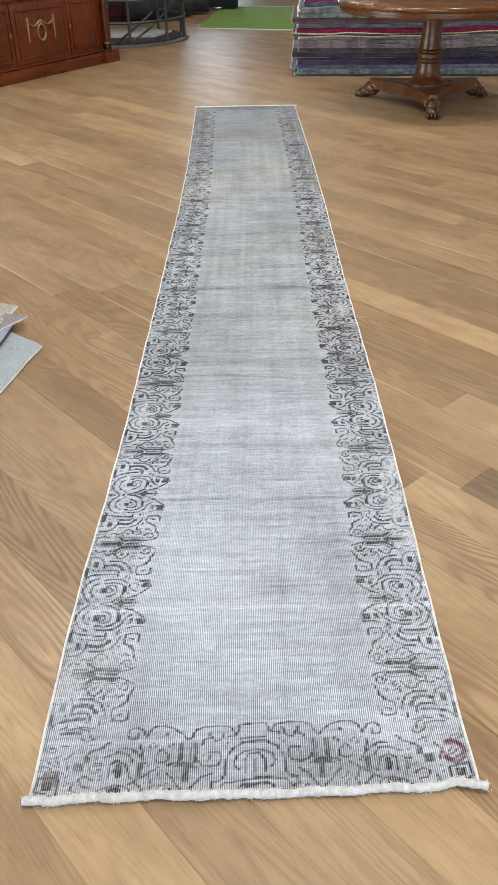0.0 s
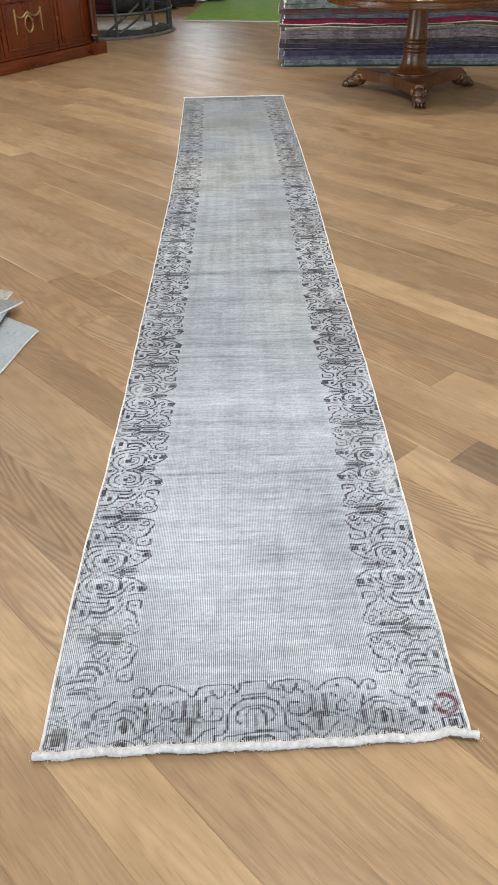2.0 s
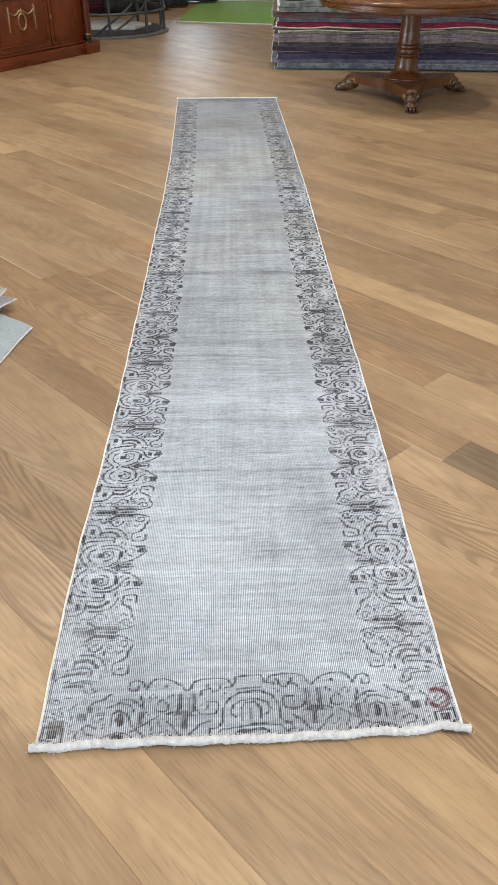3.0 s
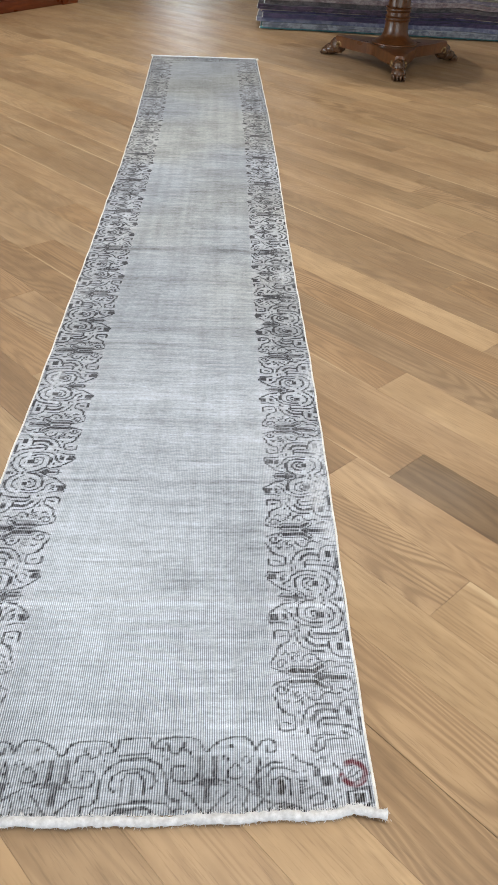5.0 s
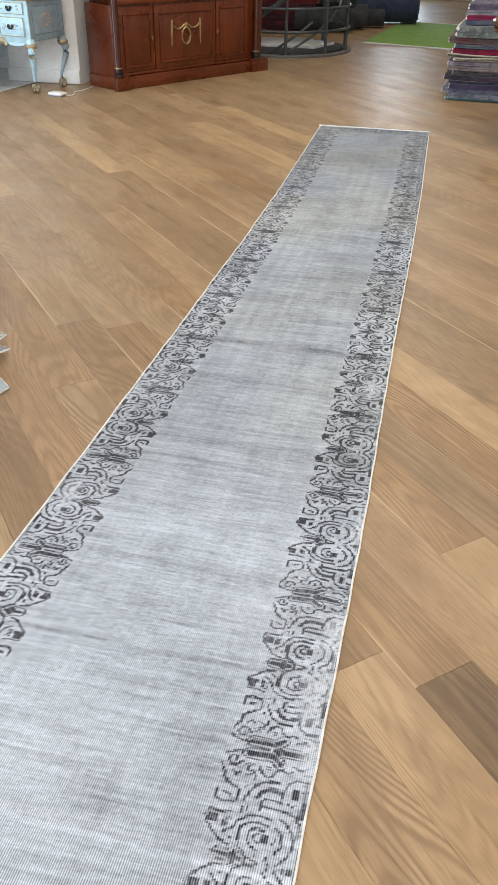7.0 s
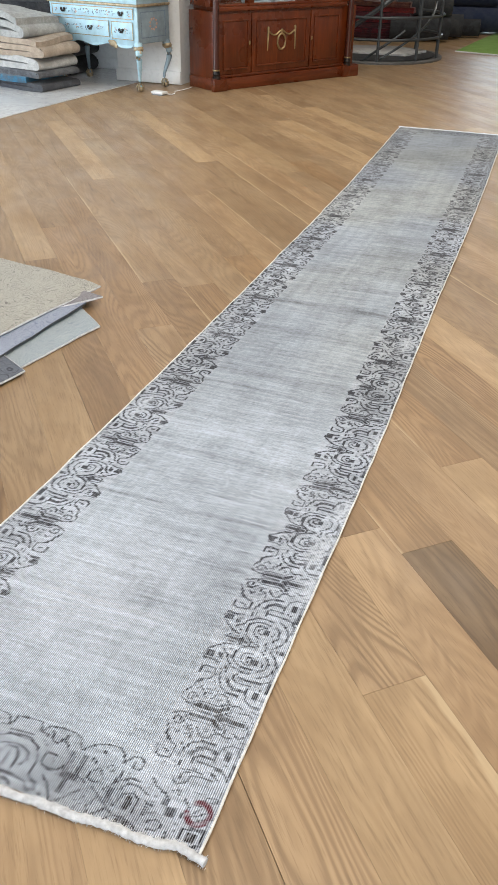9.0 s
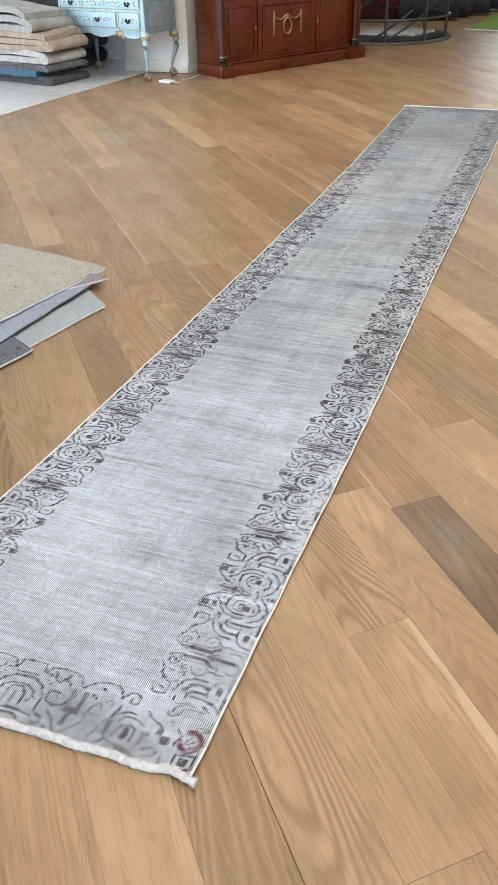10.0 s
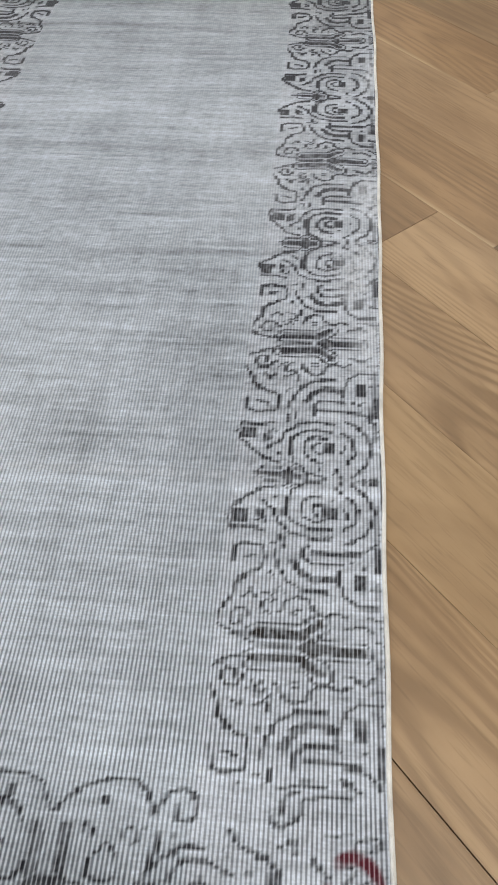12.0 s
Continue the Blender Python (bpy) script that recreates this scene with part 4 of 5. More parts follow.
BIG = [("teal", (0.07, 0.21, 0.22), (0.12, 0.24, 0.25), 0.020), ("mottled slate grey", (0.20, 0.22, 0.26), (0.07, 0.08, 0.11), 0.040), ("lavender grey", (0.25, 0.25, 0.32), (0.11, 0.12, 0.20), 0.036),
       ("dark navy", (0.030, 0.030, 0.065), (0.065, 0.05, 0.10), 0.042), ("blue violet", (0.10, 0.09, 0.17), (0.05, 0.04, 0.08), 0.026), ("dark plum", (0.060, 0.040, 0.07), (0.022, 0.02, 0.03), 0.040),
       ("brownish grey", (0.15, 0.13, 0.13), (0.07, 0.06, 0.065), 0.036), ("pinkish grey", (0.22, 0.19, 0.20), (0.11, 0.08, 0.09), 0.038), ("pale mauve grey", (0.28, 0.25, 0.28), (0.13, 0.11, 0.15), 0.034),
       ("cream and grey", (0.31, 0.275, 0.20), (0.16, 0.15, 0.145), 0.030), ("olive grey", (0.12, 0.12, 0.10), (0.07, 0.06, 0.06), 0.026), ("crimson", (0.22, 0.012, 0.045), (0.10, 0.010, 0.03), 0.044),
       ("dark blue", (0.05, 0.065, 0.11), (0.11, 0.125, 0.14), 0.034), ("dark brown and red", (0.10, 0.095, 0.09), (0.14, 0.045, 0.05), 0.048), ("grey green", (0.20, 0.225, 0.225), (0.08, 0.095, 0.10), 0.086)]
z = 0.0
for k, (nm, c0, c1, hgt) in enumerate(BIG):
    folds = 2 if hgt > 0.03 else 1
    folded_rug(nm + " wool rug folded flat in a tall stack", cloth(c0, c1, 16.0), pose(0.485 + 0.035 * math.sin(k * 2.3) * (k > 0), 7.41 + 0.022 * math.cos(3 * k), z, 0, 0, -5.2 + 0.5 * math.sin(5 * k)),
               2.75, 1.25, folds, hgt / folds / 1.01, 20 + k, CORD if k % 3 != 1 else DULL_CORD, "stack of folded rugs", sag=0.030, hem=DULL_CORD if k in (4, 9, 10) else None)
    z += hgt
z2 = z + 0.001
for k, (c0, c1, hgt, nm) in enumerate((((0.05, 0.06, 0.11), (0.11, 0.12, 0.16), 0.036, "navy"), ((0.28, 0.02, 0.08), (0.15, 0.02, 0.05), 0.036, "crimson"), ((0.26, 0.26, 0.29), (0.14, 0.14, 0.17), 0.04, "pale grey"), ((0.06, 0.05, 0.09), (0.12, 0.10, 0.15), 0.045, "dark violet"))):
    folded_rug(nm + " wool rug folded on top of the stack", cloth(c0, c1, 16.0), pose(0.57 + 0.02 * math.sin(3 * k), 7.52, z2, 0, 0, -5.2), 0.95, 0.8, 2, hgt / 2.02, 50 + k, CORD if k % 2 else None, "stack of folded rugs")
    z2 += hgt

# soft folded rugs on the marble
def soft_rug(label, mat, at, long, wide, thick, bends, seed):
    """A thick supple rug folded over; its cut edge with the curving layers shows at the front, round bends at the side."""
    rug = thing("folded_rug", label, "rug", "soft folded rugs", at)
    rs = random.Random(seed)
    path, z = [], thick * 0.5
    for k in range(bends):
        a, b = -long + rs.uniform(0, 0.12), -rs.uniform(0.0, 0.05)
        run = [(a + (b - a) * q / 16, z) for q in range(17)]
        if k % 2 == 1:
            run.reverse()
        if path:
            x0, z0 = path[-1]
            sgn = 1 if k % 2 == 1 else -1
            r = (z - z0) / 2
            path += [(x0 + sgn * r * 1.25 * math.sin(math.pi * q / 8), z0 + r - r * math.cos(math.pi * q / 8)) for q in range(1, 8)]
        path += run
        z += thick * 1.25
    bm = bmesh.new()
    rows, steps = [], 12
    for c in range(steps + 1):
        y = wide * c / steps
        lo, hi = [], []
        for k, (x, zz) in enumerate(path):
            x1, z1 = path[min(k + 1, len(path) - 1)]
            x0, z0 = path[max(k - 1, 0)]
            d = Vector((x1 - x0, 0, z1 - z0)).normalized()
            n = Vector((-d.z, 0, d.x)) * thick * 0.5
            lift = 1 + 0.34 * noise.noise(Vector((x * 2.6, y * 2.0, seed * 1.3))) - 0.30 * max(0.0, x + 0.16) / 0.2
            base = Vector((x + 0.02 * noise.noise(Vector((y * 4, zz * 6, seed))), y + 0.03 * noise.noise(Vector((x * 3, zz * 9, seed + 3))), zz * lift))
            lo.append(base - n)
            hi.append(base + n)
        ring = lo + hi[::-1]
        for v in ring:
            v.z = max(v.z, 0.0006)
        rows.append([bm.verts.new(v) for v in ring])
    n = len(rows[0])
    for a, b in zip(rows, rows[1:]):
        for k in range(n):
            bm.faces.new((a[k], a[(k + 1) % n], b[(k + 1) % n], b[k]))
    for row in (rows[0], rows[-1]):
        for k in range(n // 2 - 1):
            bm.faces.new((row[k], row[k + 1], row[n - 2 - k], row[n - 1 - k]))
    part("rug_body", bm, mat, rug)
    return rug


SOFT = [("dark slate grey", (0.085, 0.09, 0.10), (0.055, 0.055, 0.065), 0.075, 2, 0.02), ("bright blue", (0.05, 0.17, 0.28), (0.08, 0.12, 0.16), 0.052, 1, -0.10), ("charcoal grey", (0.15, 0.155, 0.165), (0.09, 0.09, 0.10), 0.068, 2, 0.03),
        ("off-white", (0.56, 0.55, 0.53), (0.42, 0.41, 0.40), 0.118, 2, -0.02), ("beige", (0.45, 0.36, 0.28), (0.34, 0.27, 0.21), 0.165, 3, 0.06), ("light grey", (0.41, 0.41, 0.40), (0.30, 0.30, 0.29), 0.200, 3, -0.16)]
z = 0.0068
for k, (nm, c0, c1, hgt, bends, dx) in enumerate(SOFT):
    th = hgt / (1 + 1.25 * (bends - 1))
    soft_rug(nm + " thick wool rug, softly folded in a stack", cloth(c0, c1, 10.0), Matrix.Translation((-3.86, 6.12, z)) @ Matrix.Rotation(radians(-12 + 4 * math.sin(2.1 * k)), 4, "Z") @ Matrix.Translation((dx, 0.015 * math.sin(5 * k), 0)), 0.95, 0.52, th, bends, 70 + k)
    z += hgt * 0.93


z = 0.0068
for k, (nm, c0, c1) in enumerate((("black", (0.022, 0.022, 0.026), (0.04, 0.04, 0.045)), ("charcoal", (0.05, 0.05, 0.055), (0.03, 0.03, 0.034)), ("black", (0.026, 0.026, 0.03), (0.045, 0.045, 0.05)),
                                  ("dark grey", (0.075, 0.075, 0.08), (0.045, 0.045, 0.05)), ("charcoal", (0.045, 0.045, 0.052), (0.07, 0.07, 0.075)))):
    soft_rug(nm + " thick wool rug folded in a stack against the wall", cloth(c0, c1, 10.0), Matrix.Translation((-4.13 + 0.05 * math.sin(3.1 * k), 7.14, z)), 1.15, 0.52, 0.17 / 2.25, 2, 170 + k)
    z += 0.165


# ---- fanned rugs on the floor ----
def floor_rug(label, mat, corners, zs, seed, edge, group="fanned floor rugs", droop=0.0):
    """A thin flat rug; corners in order round it, each with its own height."""
    rug = thing("flat_rug", label, "rug", group)
    n = 22
    a, b, c, d = [np.array((*p, h)) for p, h in zip(corners, zs)]
    s, t = np.meshgrid(np.linspace(0, 1, n), np.linspace(0, 1, n))
    s, t = s[..., None], t[..., None]
    P = (a * (1 - s) + b * s) * (1 - t) + (d * (1 - s) + c * s) * t
    bm = bmesh.new()
    top = [[None] * n for _ in range(n)]
    bot = [[None] * n for _ in range(n)]
    for i in range(n):
        for j in range(n):
            p = Vector(P[i, j])
            p.x += 0.008 * noise.noise(Vector((p.y * 7, seed, 0)))
            p.y += 0.008 * noise.noise(Vector((p.x * 7, seed, 4)))
            p.z += 0.004 * noise.noise(Vector((p.x * 5, p.y * 5, seed)))
            q = float(s[i, j, 0])
            p.z = max(0.0045, p.z - 0.007 * math.exp(-(q / 0.05) ** 2))
            top[i][j] = bm.verts.new((p.x, p.y, p.z + 0.005))
            bot[i][j] = bm.verts.new((p.x, p.y, max(0.0005, p.z - 0.004)))
    for i in range(n - 1):
        for j in range(n - 1):
            bm.faces.new((top[i][j], top[i][j + 1], top[i + 1][j + 1], top[i + 1][j]))
            bm.faces.new((bot[i][j], bot[i + 1][j], bot[i + 1][j + 1], bot[i][j + 1]))
    loop = [(0, j) for j in range(n)] + [(i, n - 1) for i in range(1, n)] + [(n - 1, j) for j in range(n - 2, -1, -1)] + [(i, 0) for i in range(n - 2, 0, -1)]
    for (i, j), (k, l) in zip(loop, loop[1:] + loop[:1]):
        bm.faces.new((top[i][j], bot[i][j], bot[k][l], top[k][l]))
    rim = [(top[i][j].co + bot[i][j].co) / 2 for i, j in loop]
    part("rug_body", bm, mat, rug)
    part("edge_cord", tube(rim, 0.0042, 6, True), edge, rug, "pale stitched edge")
    return rug


floor_rug("worn dark grey rug lying in a low pile of rugs", faded_rug("worn_dark_grey_pile", (0.15, 0.165, 0.20), (0.05, 0.055, 0.07), (0.26, 0.27, 0.29)), [(-0.824, 1.337), (-1.75, 1.78), (-2.0, 0.85), (-0.955, 0.85)], (0.017, 0.018, 0.018, 0.015), 1, FRINGE)
floor_rug("light blue-grey rug fanned under others in a low pile", faded_rug("worn_light_blue_pile", (0.37, 0.42, 0.46), (0.23, 0.28, 0.33), (0.50, 0.54, 0.56), 16.0), [(-0.776, 1.765), (-1.10, 2.03), (-1.9, 1.05), (-0.93, 1.02)], (0.007, 0.007, 0.007, 0.007), 2, FRINGE)
floor_rug("mottled lavender blue rug fanned in a low pile", faded_rug("worn_lavender_pile", (0.34, 0.38, 0.48), (0.17, 0.20, 0.30), (0.48, 0.52, 0.58), 15.0), [(-0.912, 1.905), (-1.85, 2.06), (-1.95, 1.00), (-0.985, 1.00)], (0.031, 0.029, 0.027, 0.027), 3, STEEL)
floor_rug("thin grey mauve rug with a pointed corner in a low pile", faded_rug("worn_grey_mauve_pile", (0.27, 0.26, 0.28), (0.15, 0.145, 0.16), (0.36, 0.35, 0.36)), [(-0.868, 1.965), (-1.75, 2.08), (-1.9, 1.20), (-1.35, 1.30)], (0.041, 0.038, 0.036, 0.037), 4, FRINGE)
floor_rug("faded beige grey medallion rug on top of a low pile", faded_rug("worn_beige_medallion_pile", (0.43, 0.425, 0.39), (0.15, 0.145, 0.145), (0.48, 0.46, 0.42), 14.0), [(-0.925, 2.055), (-1.78, 2.20), (-1.98, 1.10), (-1.12, 1.08)], (0.047, 0.048, 0.046, 0.047), 5, FRINGE)


# ---- cabinet ----
def build_cabinet():
    ang = math.degrees(math.atan2(0.855, 0.519))
    cab = thing("display_cabinet", "large mahogany cabinet with brass mounts and glazed top", "cabinet", at=pose(-2.372, 6.87, 0, 0, 0, ang))
    W, D = 1.95, 0.46
    # local x runs along the front, local y into the cabinet
    part("plinth", box(0.02, W - 0.02, 0.035, D, 0.0, 0.105, 0.006), MAHOGANY_FLAT, cab)
    for a, b in ((-0.01, 0.15), (1.72, W)):
        part("plinth_block", box(a, b, 0.0, 0.05, 0.0, 0.108, 0.006), MAHOGANY_FLAT, cab)
        part("plinth_cap", box(a + 0.006, b - 0.006, 0.006, 0.056, 0.108, 0.118, 0.004), MAHOGANY_FLAT, cab)
    part("body", box(0.03, W - 0.03, 0.075, D, 0.105, 0.675, 0.004), MAHOGANY, cab)
    part("ledge", box(0.085, 1.755, 0.046, D, 0.675, 0.712, 0.008), MAHOGANY_FLAT, cab)
    part("bottom_moulding", box(0.09, W - 0.17, 0.058, 0.085, 0.107, 0.135, 0.008), MAHOGANY_FLAT, cab)
    for x in (0.045, 1.805):
        col = part("column", lathe([(0.030, 0.19), (0.031, 0.30), (0.030, 0.90), (0.027, 1.95)], 24, x, 0.040), ROSEWOOD, cab)
        part("capital", lathe([(0.027, 1.93), (0.034, 1.94), (0.034, 1.97), (0.042, 2.0), (0.042, 2.05)], 24, x, 0.040), GILT, col)
        part("brass_ring", lathe([(0.030, 0.180), (0.035, 0.182), (0.036, 0.187), (0.035, 0.192), (0.030, 0.194)], 24, x, 0.040), GILT, col)
        part("column_base", lathe([(0.040, 0.108), (0.041, 0.122), (0.033, 0.130), (0.033, 0.142), (0.038, 0.150), (0.033, 0.160), (0.031, 0.181)], 24, x, 0.040), DARK_BRONZE, col)
    for a, b, mount in ((0.095, 0.485, False), (0.495, 1.255, True), (1.265, 1.700, False)):
        door = part("door", box(a, b, 0.058, 0.080, 0.136, 0.655, 0.004), MAHOGANY, cab)
        e = 0.055 if not mount else 0.065
        part("door_panel", box(a + e, b - e, 0.051, 0.062, 0.136 + e, 0.645 - e, 0.006), MAHOGANY, door)
        for x0, x1, z0, z1 in ((a + e - 0.012, b - e + 0.012, 0.136 + e - 0.014, 0.136 + e), (a + e - 0.012, b - e + 0.012, 0.645 - e, 0.645 - e + 0.014),
                               (a + e - 0.014, a + e, 0.136 + e, 0.645 - e), (b - e, b - e + 0.014, 0.136 + e, 0.645 - e)):
            part("panel_moulding", box(x0, x1, 0.044, 0.06, z0, z1, 0.004), MAHOGANY_FLAT, door)
        if mount:
            cxm, zc = 0.865, 0.400
            bm = bmesh.new()
            ring = [(cxm + 0.052 * math.cos(q / 24 * 2 * math.pi), 0.046, zc - 0.008 + 0.070 * math.sin(q / 24 * 2 * math.pi)) for q in range(24)]
            add_tube(bm, ring, 0.010, 6, True)
            for sgn in (-1, 1):
                sw = [(cxm + sgn * (0.02 + 0.15 * q / 10), 0.046, zc + 0.088 - 0.035 * math.sin(math.pi * q / 10)) for q in range(11)]
                add_tube(bm, sw, 0.008, 6)
                add_tube(bm, [(cxm + sgn * 0.175, 0.046, zc + 0.12), (cxm + sgn * 0.18, 0.046, zc - 0.085)], [0.014, 0.006], 6)
                add_ball(bm, (cxm + sgn * 0.175, 0.044, zc + 0.115), (0.016, 0.010, 0.018), 0, 1)
            add_ball(bm, (cxm, 0.044, zc + 0.085), (0.018, 0.010, 0.022), 0, 1)
            part("brass_mount", bm, GILT, door, "gilt brass garland and ring mount")
        else:
            xk = b - 0.02 if a < 0.3 else a + 0.02
            bm = bmesh.new()
            add_ball(bm, (xk, 0.056, 0.40), (0.013, 0.004, 0.022), 0, 1)
            part("keyhole_plate", bm, GILT, door, "oval brass keyhole plate")
    # glazed upper part
    part("upper_back", box(0.05, W - 0.05, D - 0.02, D, 0.715, 2.1, 0.003), MAHOGANY, cab)
    for x0, x1 in ((0.0, 0.10), (1.75, W - 0.02), (0.47, 0.53), (1.22, 1.28)):
        part("upper_post", box(x0, x1, 0.076, 0.15, 0.715, 2.1, 0.004), MAHOGANY, cab)
    for z0, z1 in ((0.712, 0.732), (2.05, 2.12)):
        part("upper_rail", box(0.04, W - 0.04, 0.072, 0.155, z0, z1, 0.004), MAHOGANY_FLAT, cab)
    part("upper_side", box(0.04, 0.06, 0.15, D - 0.02, 0.715, 2.1, 0.003), MAHOGANY, cab)
    for x0, x1 in ((0.09, 0.47), (0.53, 1.22), (1.28, W - 0.09)):
        pane = part("glass_pane", box(x0, x1, 0.122, 0.126, 0.732, 2.05, 0.0), GLASS, cab, "clear glass pane")
        pane.visible_shadow = False
    return cab


build_cabinet()
# added cloths stand in for bright bluish, paper-like contents behind the glass
for sx, wide, nm in ((0.60, 0.22, "pale blue"), (0.86, 0.28, "white")):
    q = pose(-2.372, 6.87, 0, 0, 0, math.degrees(math.atan2(0.855, 0.519))) @ pose(sx, 0.17, 0.7155)
    folded_rug(nm + " folded cloth added for the pale contents behind the cabinet glass", cloth((0.55, 0.66, 0.74) if nm != "white" else (0.72, 0.75, 0.78), (0.62, 0.70, 0.76), 12.0), q, wide, 0.2, 4, 0.03, 130 + int(100 * sx), None, "folded cloths", sag=0.002)


# ---- painted chest ----
def build_chest():
    ch = thing("painted_chest", "light blue painted chest of drawers on gilt cabriole legs", "chest", at=pose(-3.527, 6.652, 0, 0, 0, -12.7))
    W, D = 0.545, 0.47  # half the width, the depth
    # the sides carry their shade in the paint colour
    part("body", box(-W, W, 0.012, D, 0.412, 1.02, 0.006), PAINT_BLUE_SHADED, ch)
    part("front", box(-W, W, 0.0, 0.014, 0.402, 0.715, 0.004), PAINT_BLUE, ch, "light blue painted front")
    part("waist_moulding", box(-W - 0.018, W + 0.018, -0.018, D, 0.715, 0.737, 0.006), OLD_GILT, ch)
    part("upper_front", box(-W, W, -0.004, 0.014, 0.737, 1.02, 0.004), PAINT_BLUE, ch)
    out = []
    for k in range(41):
        x = -W + 2 * W * k / 40
        u = abs(x) / W
        out.append((x, 0.402 - 0.030 * (0.5 + 0.5 * math.cos(u * 9.0)) * (u < 0.9)))
    bm = bmesh.new()
    for y in (0.0, 0.014):
        for k in range(41):
            bm.verts.new((out[k][0], y, 0.4025))
        for k in range(41):
            bm.verts.new((out[k][0], y, out[k][1] - 0.001))
    bm.verts.ensure_lookup_table()
    v = bm.verts
    for k in range(40):
        bm.faces.new((v[k], v[k + 1], v[42 + k], v[41 + k]))
        bm.faces.new((v[82 + k], v[123 + k], v[124 + k], v[83 + k]))
        bm.faces.new((v[41 + k], v[42 + k], v[124 + k], v[123 + k]))
    part("apron", bm, PAINT_BLUE, ch)
    bm = bmesh.new()
    add_ball(bm, (0.235, -0.004, 0.405), (0.045, 0.010, 0.030), 0, 2)
    add_ball(bm, (0.27, -0.004, 0.383), (0.025, 0.009, 0.022), 0, 1)
    add_ball(bm, (0.20, -0.004, 0.42), (0.022, 0.008, 0.015), 0, 1)
    part("carved_shell", bm, OLD_GILT, ch)
    drawers = ((-0.505, 0.505, 0.612, 0.702, (-0.36, 0.36)), (-0.505, 0.205, 0.455, 0.592, (-0.03,)), (0.235, 0.495, 0.445, 0.592, (0.355,)))
    for x0, x1, z0, z1, pulls in drawers:
        dr = part("drawer", box(x0, x1, -0.010, 0.004, z0, z1, 0.003), PAINT_BLUE, ch)
        bm = bmesh.new()
        for a, b, c, d in ((x0, x1, z0, z0 + 0.006), (x0, x1, z1 - 0.006, z1), (x0, x0 + 0.006, z0 + 0.006, z1 - 0.006), (x1 - 0.006, x1, z0 + 0.006, z1 - 0.006)):
            add_box(bm, a, b, -0.0135, -0.0095, c, d, 0.0)
        part("gilt_line", bm, OLD_GILT, dr)
        zc = (z0 + z1) / 2
        for p in pulls:
            bm = bmesh.new()
            for sgn in (-1, 1):
                add_ball(bm, (p + sgn * 0.020, -0.014, zc + 0.008), (0.018, 0.005, 0.012), 0, 1)
                add_ball(bm, (p + sgn * 0.010, -0.014, zc - 0.010), (0.010, 0.005, 0.014), 0, 1)
            add_tube(bm, [(p + 0.024 * math.cos(q), -0.022, zc + 0.004 + 0.020 * math.sin(q)) for q in [math.pi + math.pi * i / 8 for i in range(9)]], 0.0035, 6)
            part("bat_wing_handle", bm, DARK_BRONZE, dr, "dark metal bat-wing handle")
        rs = random.Random(int(x0 * 100) + 9)
        for mat, step in ((PAINT_MARK, 0.052), (PAINT_ROSE, 0.13)):
            bm = bmesh.new()
            x = x0 + 0.05
            while x < x1 - 0.04:
                if all(abs(x - p) > 0.055 for p in pulls):
                    for _ in range(4):
                        add_ball(bm, (x + rs.uniform(-0.018, 0.018), -0.0105, zc + rs.uniform(-0.02, 0.02)), (rs.uniform(0.005, 0.013), 0.0012, rs.uniform(0.003, 0.007)), 0, 1)
                x += step
            if len(bm.verts):
                tagged(part("painted_ornament", bm, mat, dr), kind="stuff")
            else:
                bm.free()
    # ornament on the side
    bm = bmesh.new()
    for a, b, c, d in ((0.05, 0.41, 0.46, 0.466), (0.05, 0.41, 0.67, 0.676), (0.05, 0.056, 0.466, 0.67), (0.404, 0.41, 0.466, 0.67)):
        add_box(bm, W - 0.001, W + 0.0025, a, b, c, d, 0.0)
    part("side_line", bm, PAINT_MARK, ch)
    bm = bmesh.new()
    for q in range(9):
        add_ball(bm, (W + 0.001, 0.23 + 0.05 * math.cos(q * 0.7), 0.57 + 0.045 * math.sin(q * 0.7)), (0.0015, 0.016, 0.012), 0, 1)
    part("side_rosette", bm, PAINT_ROSE, ch)
    for sx in (-1, 1):
        for y in (0.03, D - 0.03):
            x = sx * (W - 0.03)
            oy = -1 if y < 0.2 else 1
            pts, rad = [], []
            for q in range(13):
                u = q / 12
                bow = 0.034 * math.sin(u * math.pi * 1.7) * (1 - 0.35 * u)
                pts.append((x + sx * bow * 0.8, y + oy * bow * 0.8, 0.415 - 0.385 * u))
                rad.append(0.040 - 0.026 * min(1, u * 1.35) + 0.004 * max(0, u - 0.8) * 5)
            front = y < 0.2
            # back legs take the shaded copy of the blue
            leg = part("cabriole_leg", tube(pts, rad, 10), PAINT_BLUE if front else PAINT_BLUE_SHADED, ch)
            bm = bmesh.new()
            add_ball(bm, (x + sx * 0.010, y + oy * 0.010, 0.375), (0.050, 0.046, 0.034), 0, 2)
            for q in range(5):
                add_ball(bm, (x + sx * 0.02 + 0.02 * math.cos(q * 1.3), y + oy * 0.03, 0.35 - 0.016 * q), (0.020 - 0.002 * q, 0.014, 0.020), 0, 1)
            part("gilt_knee", bm, OLD_GILT, leg)
            fx, fy, _ = pts[-1]
            bm = bmesh.new()
            add_ball(bm, (fx, fy, 0.026), (0.030, 0.030, 0.026), 0, 2)
            for q in range(4):
                a = q * math.pi / 2 + 0.4
                add_tube(bm, [(fx + 0.014 * math.cos(a), fy + 0.014 * math.sin(a), 0.075), (fx + 0.032 * math.cos(a), fy + 0.032 * math.sin(a), 0.045), (fx + 0.031 * math.cos(a), fy + 0.031 * math.sin(a), 0.012)], [0.010, 0.009, 0.006], 6)
            part("claw_foot", bm, OLD_GILT, leg)
    return ch


build_chest()

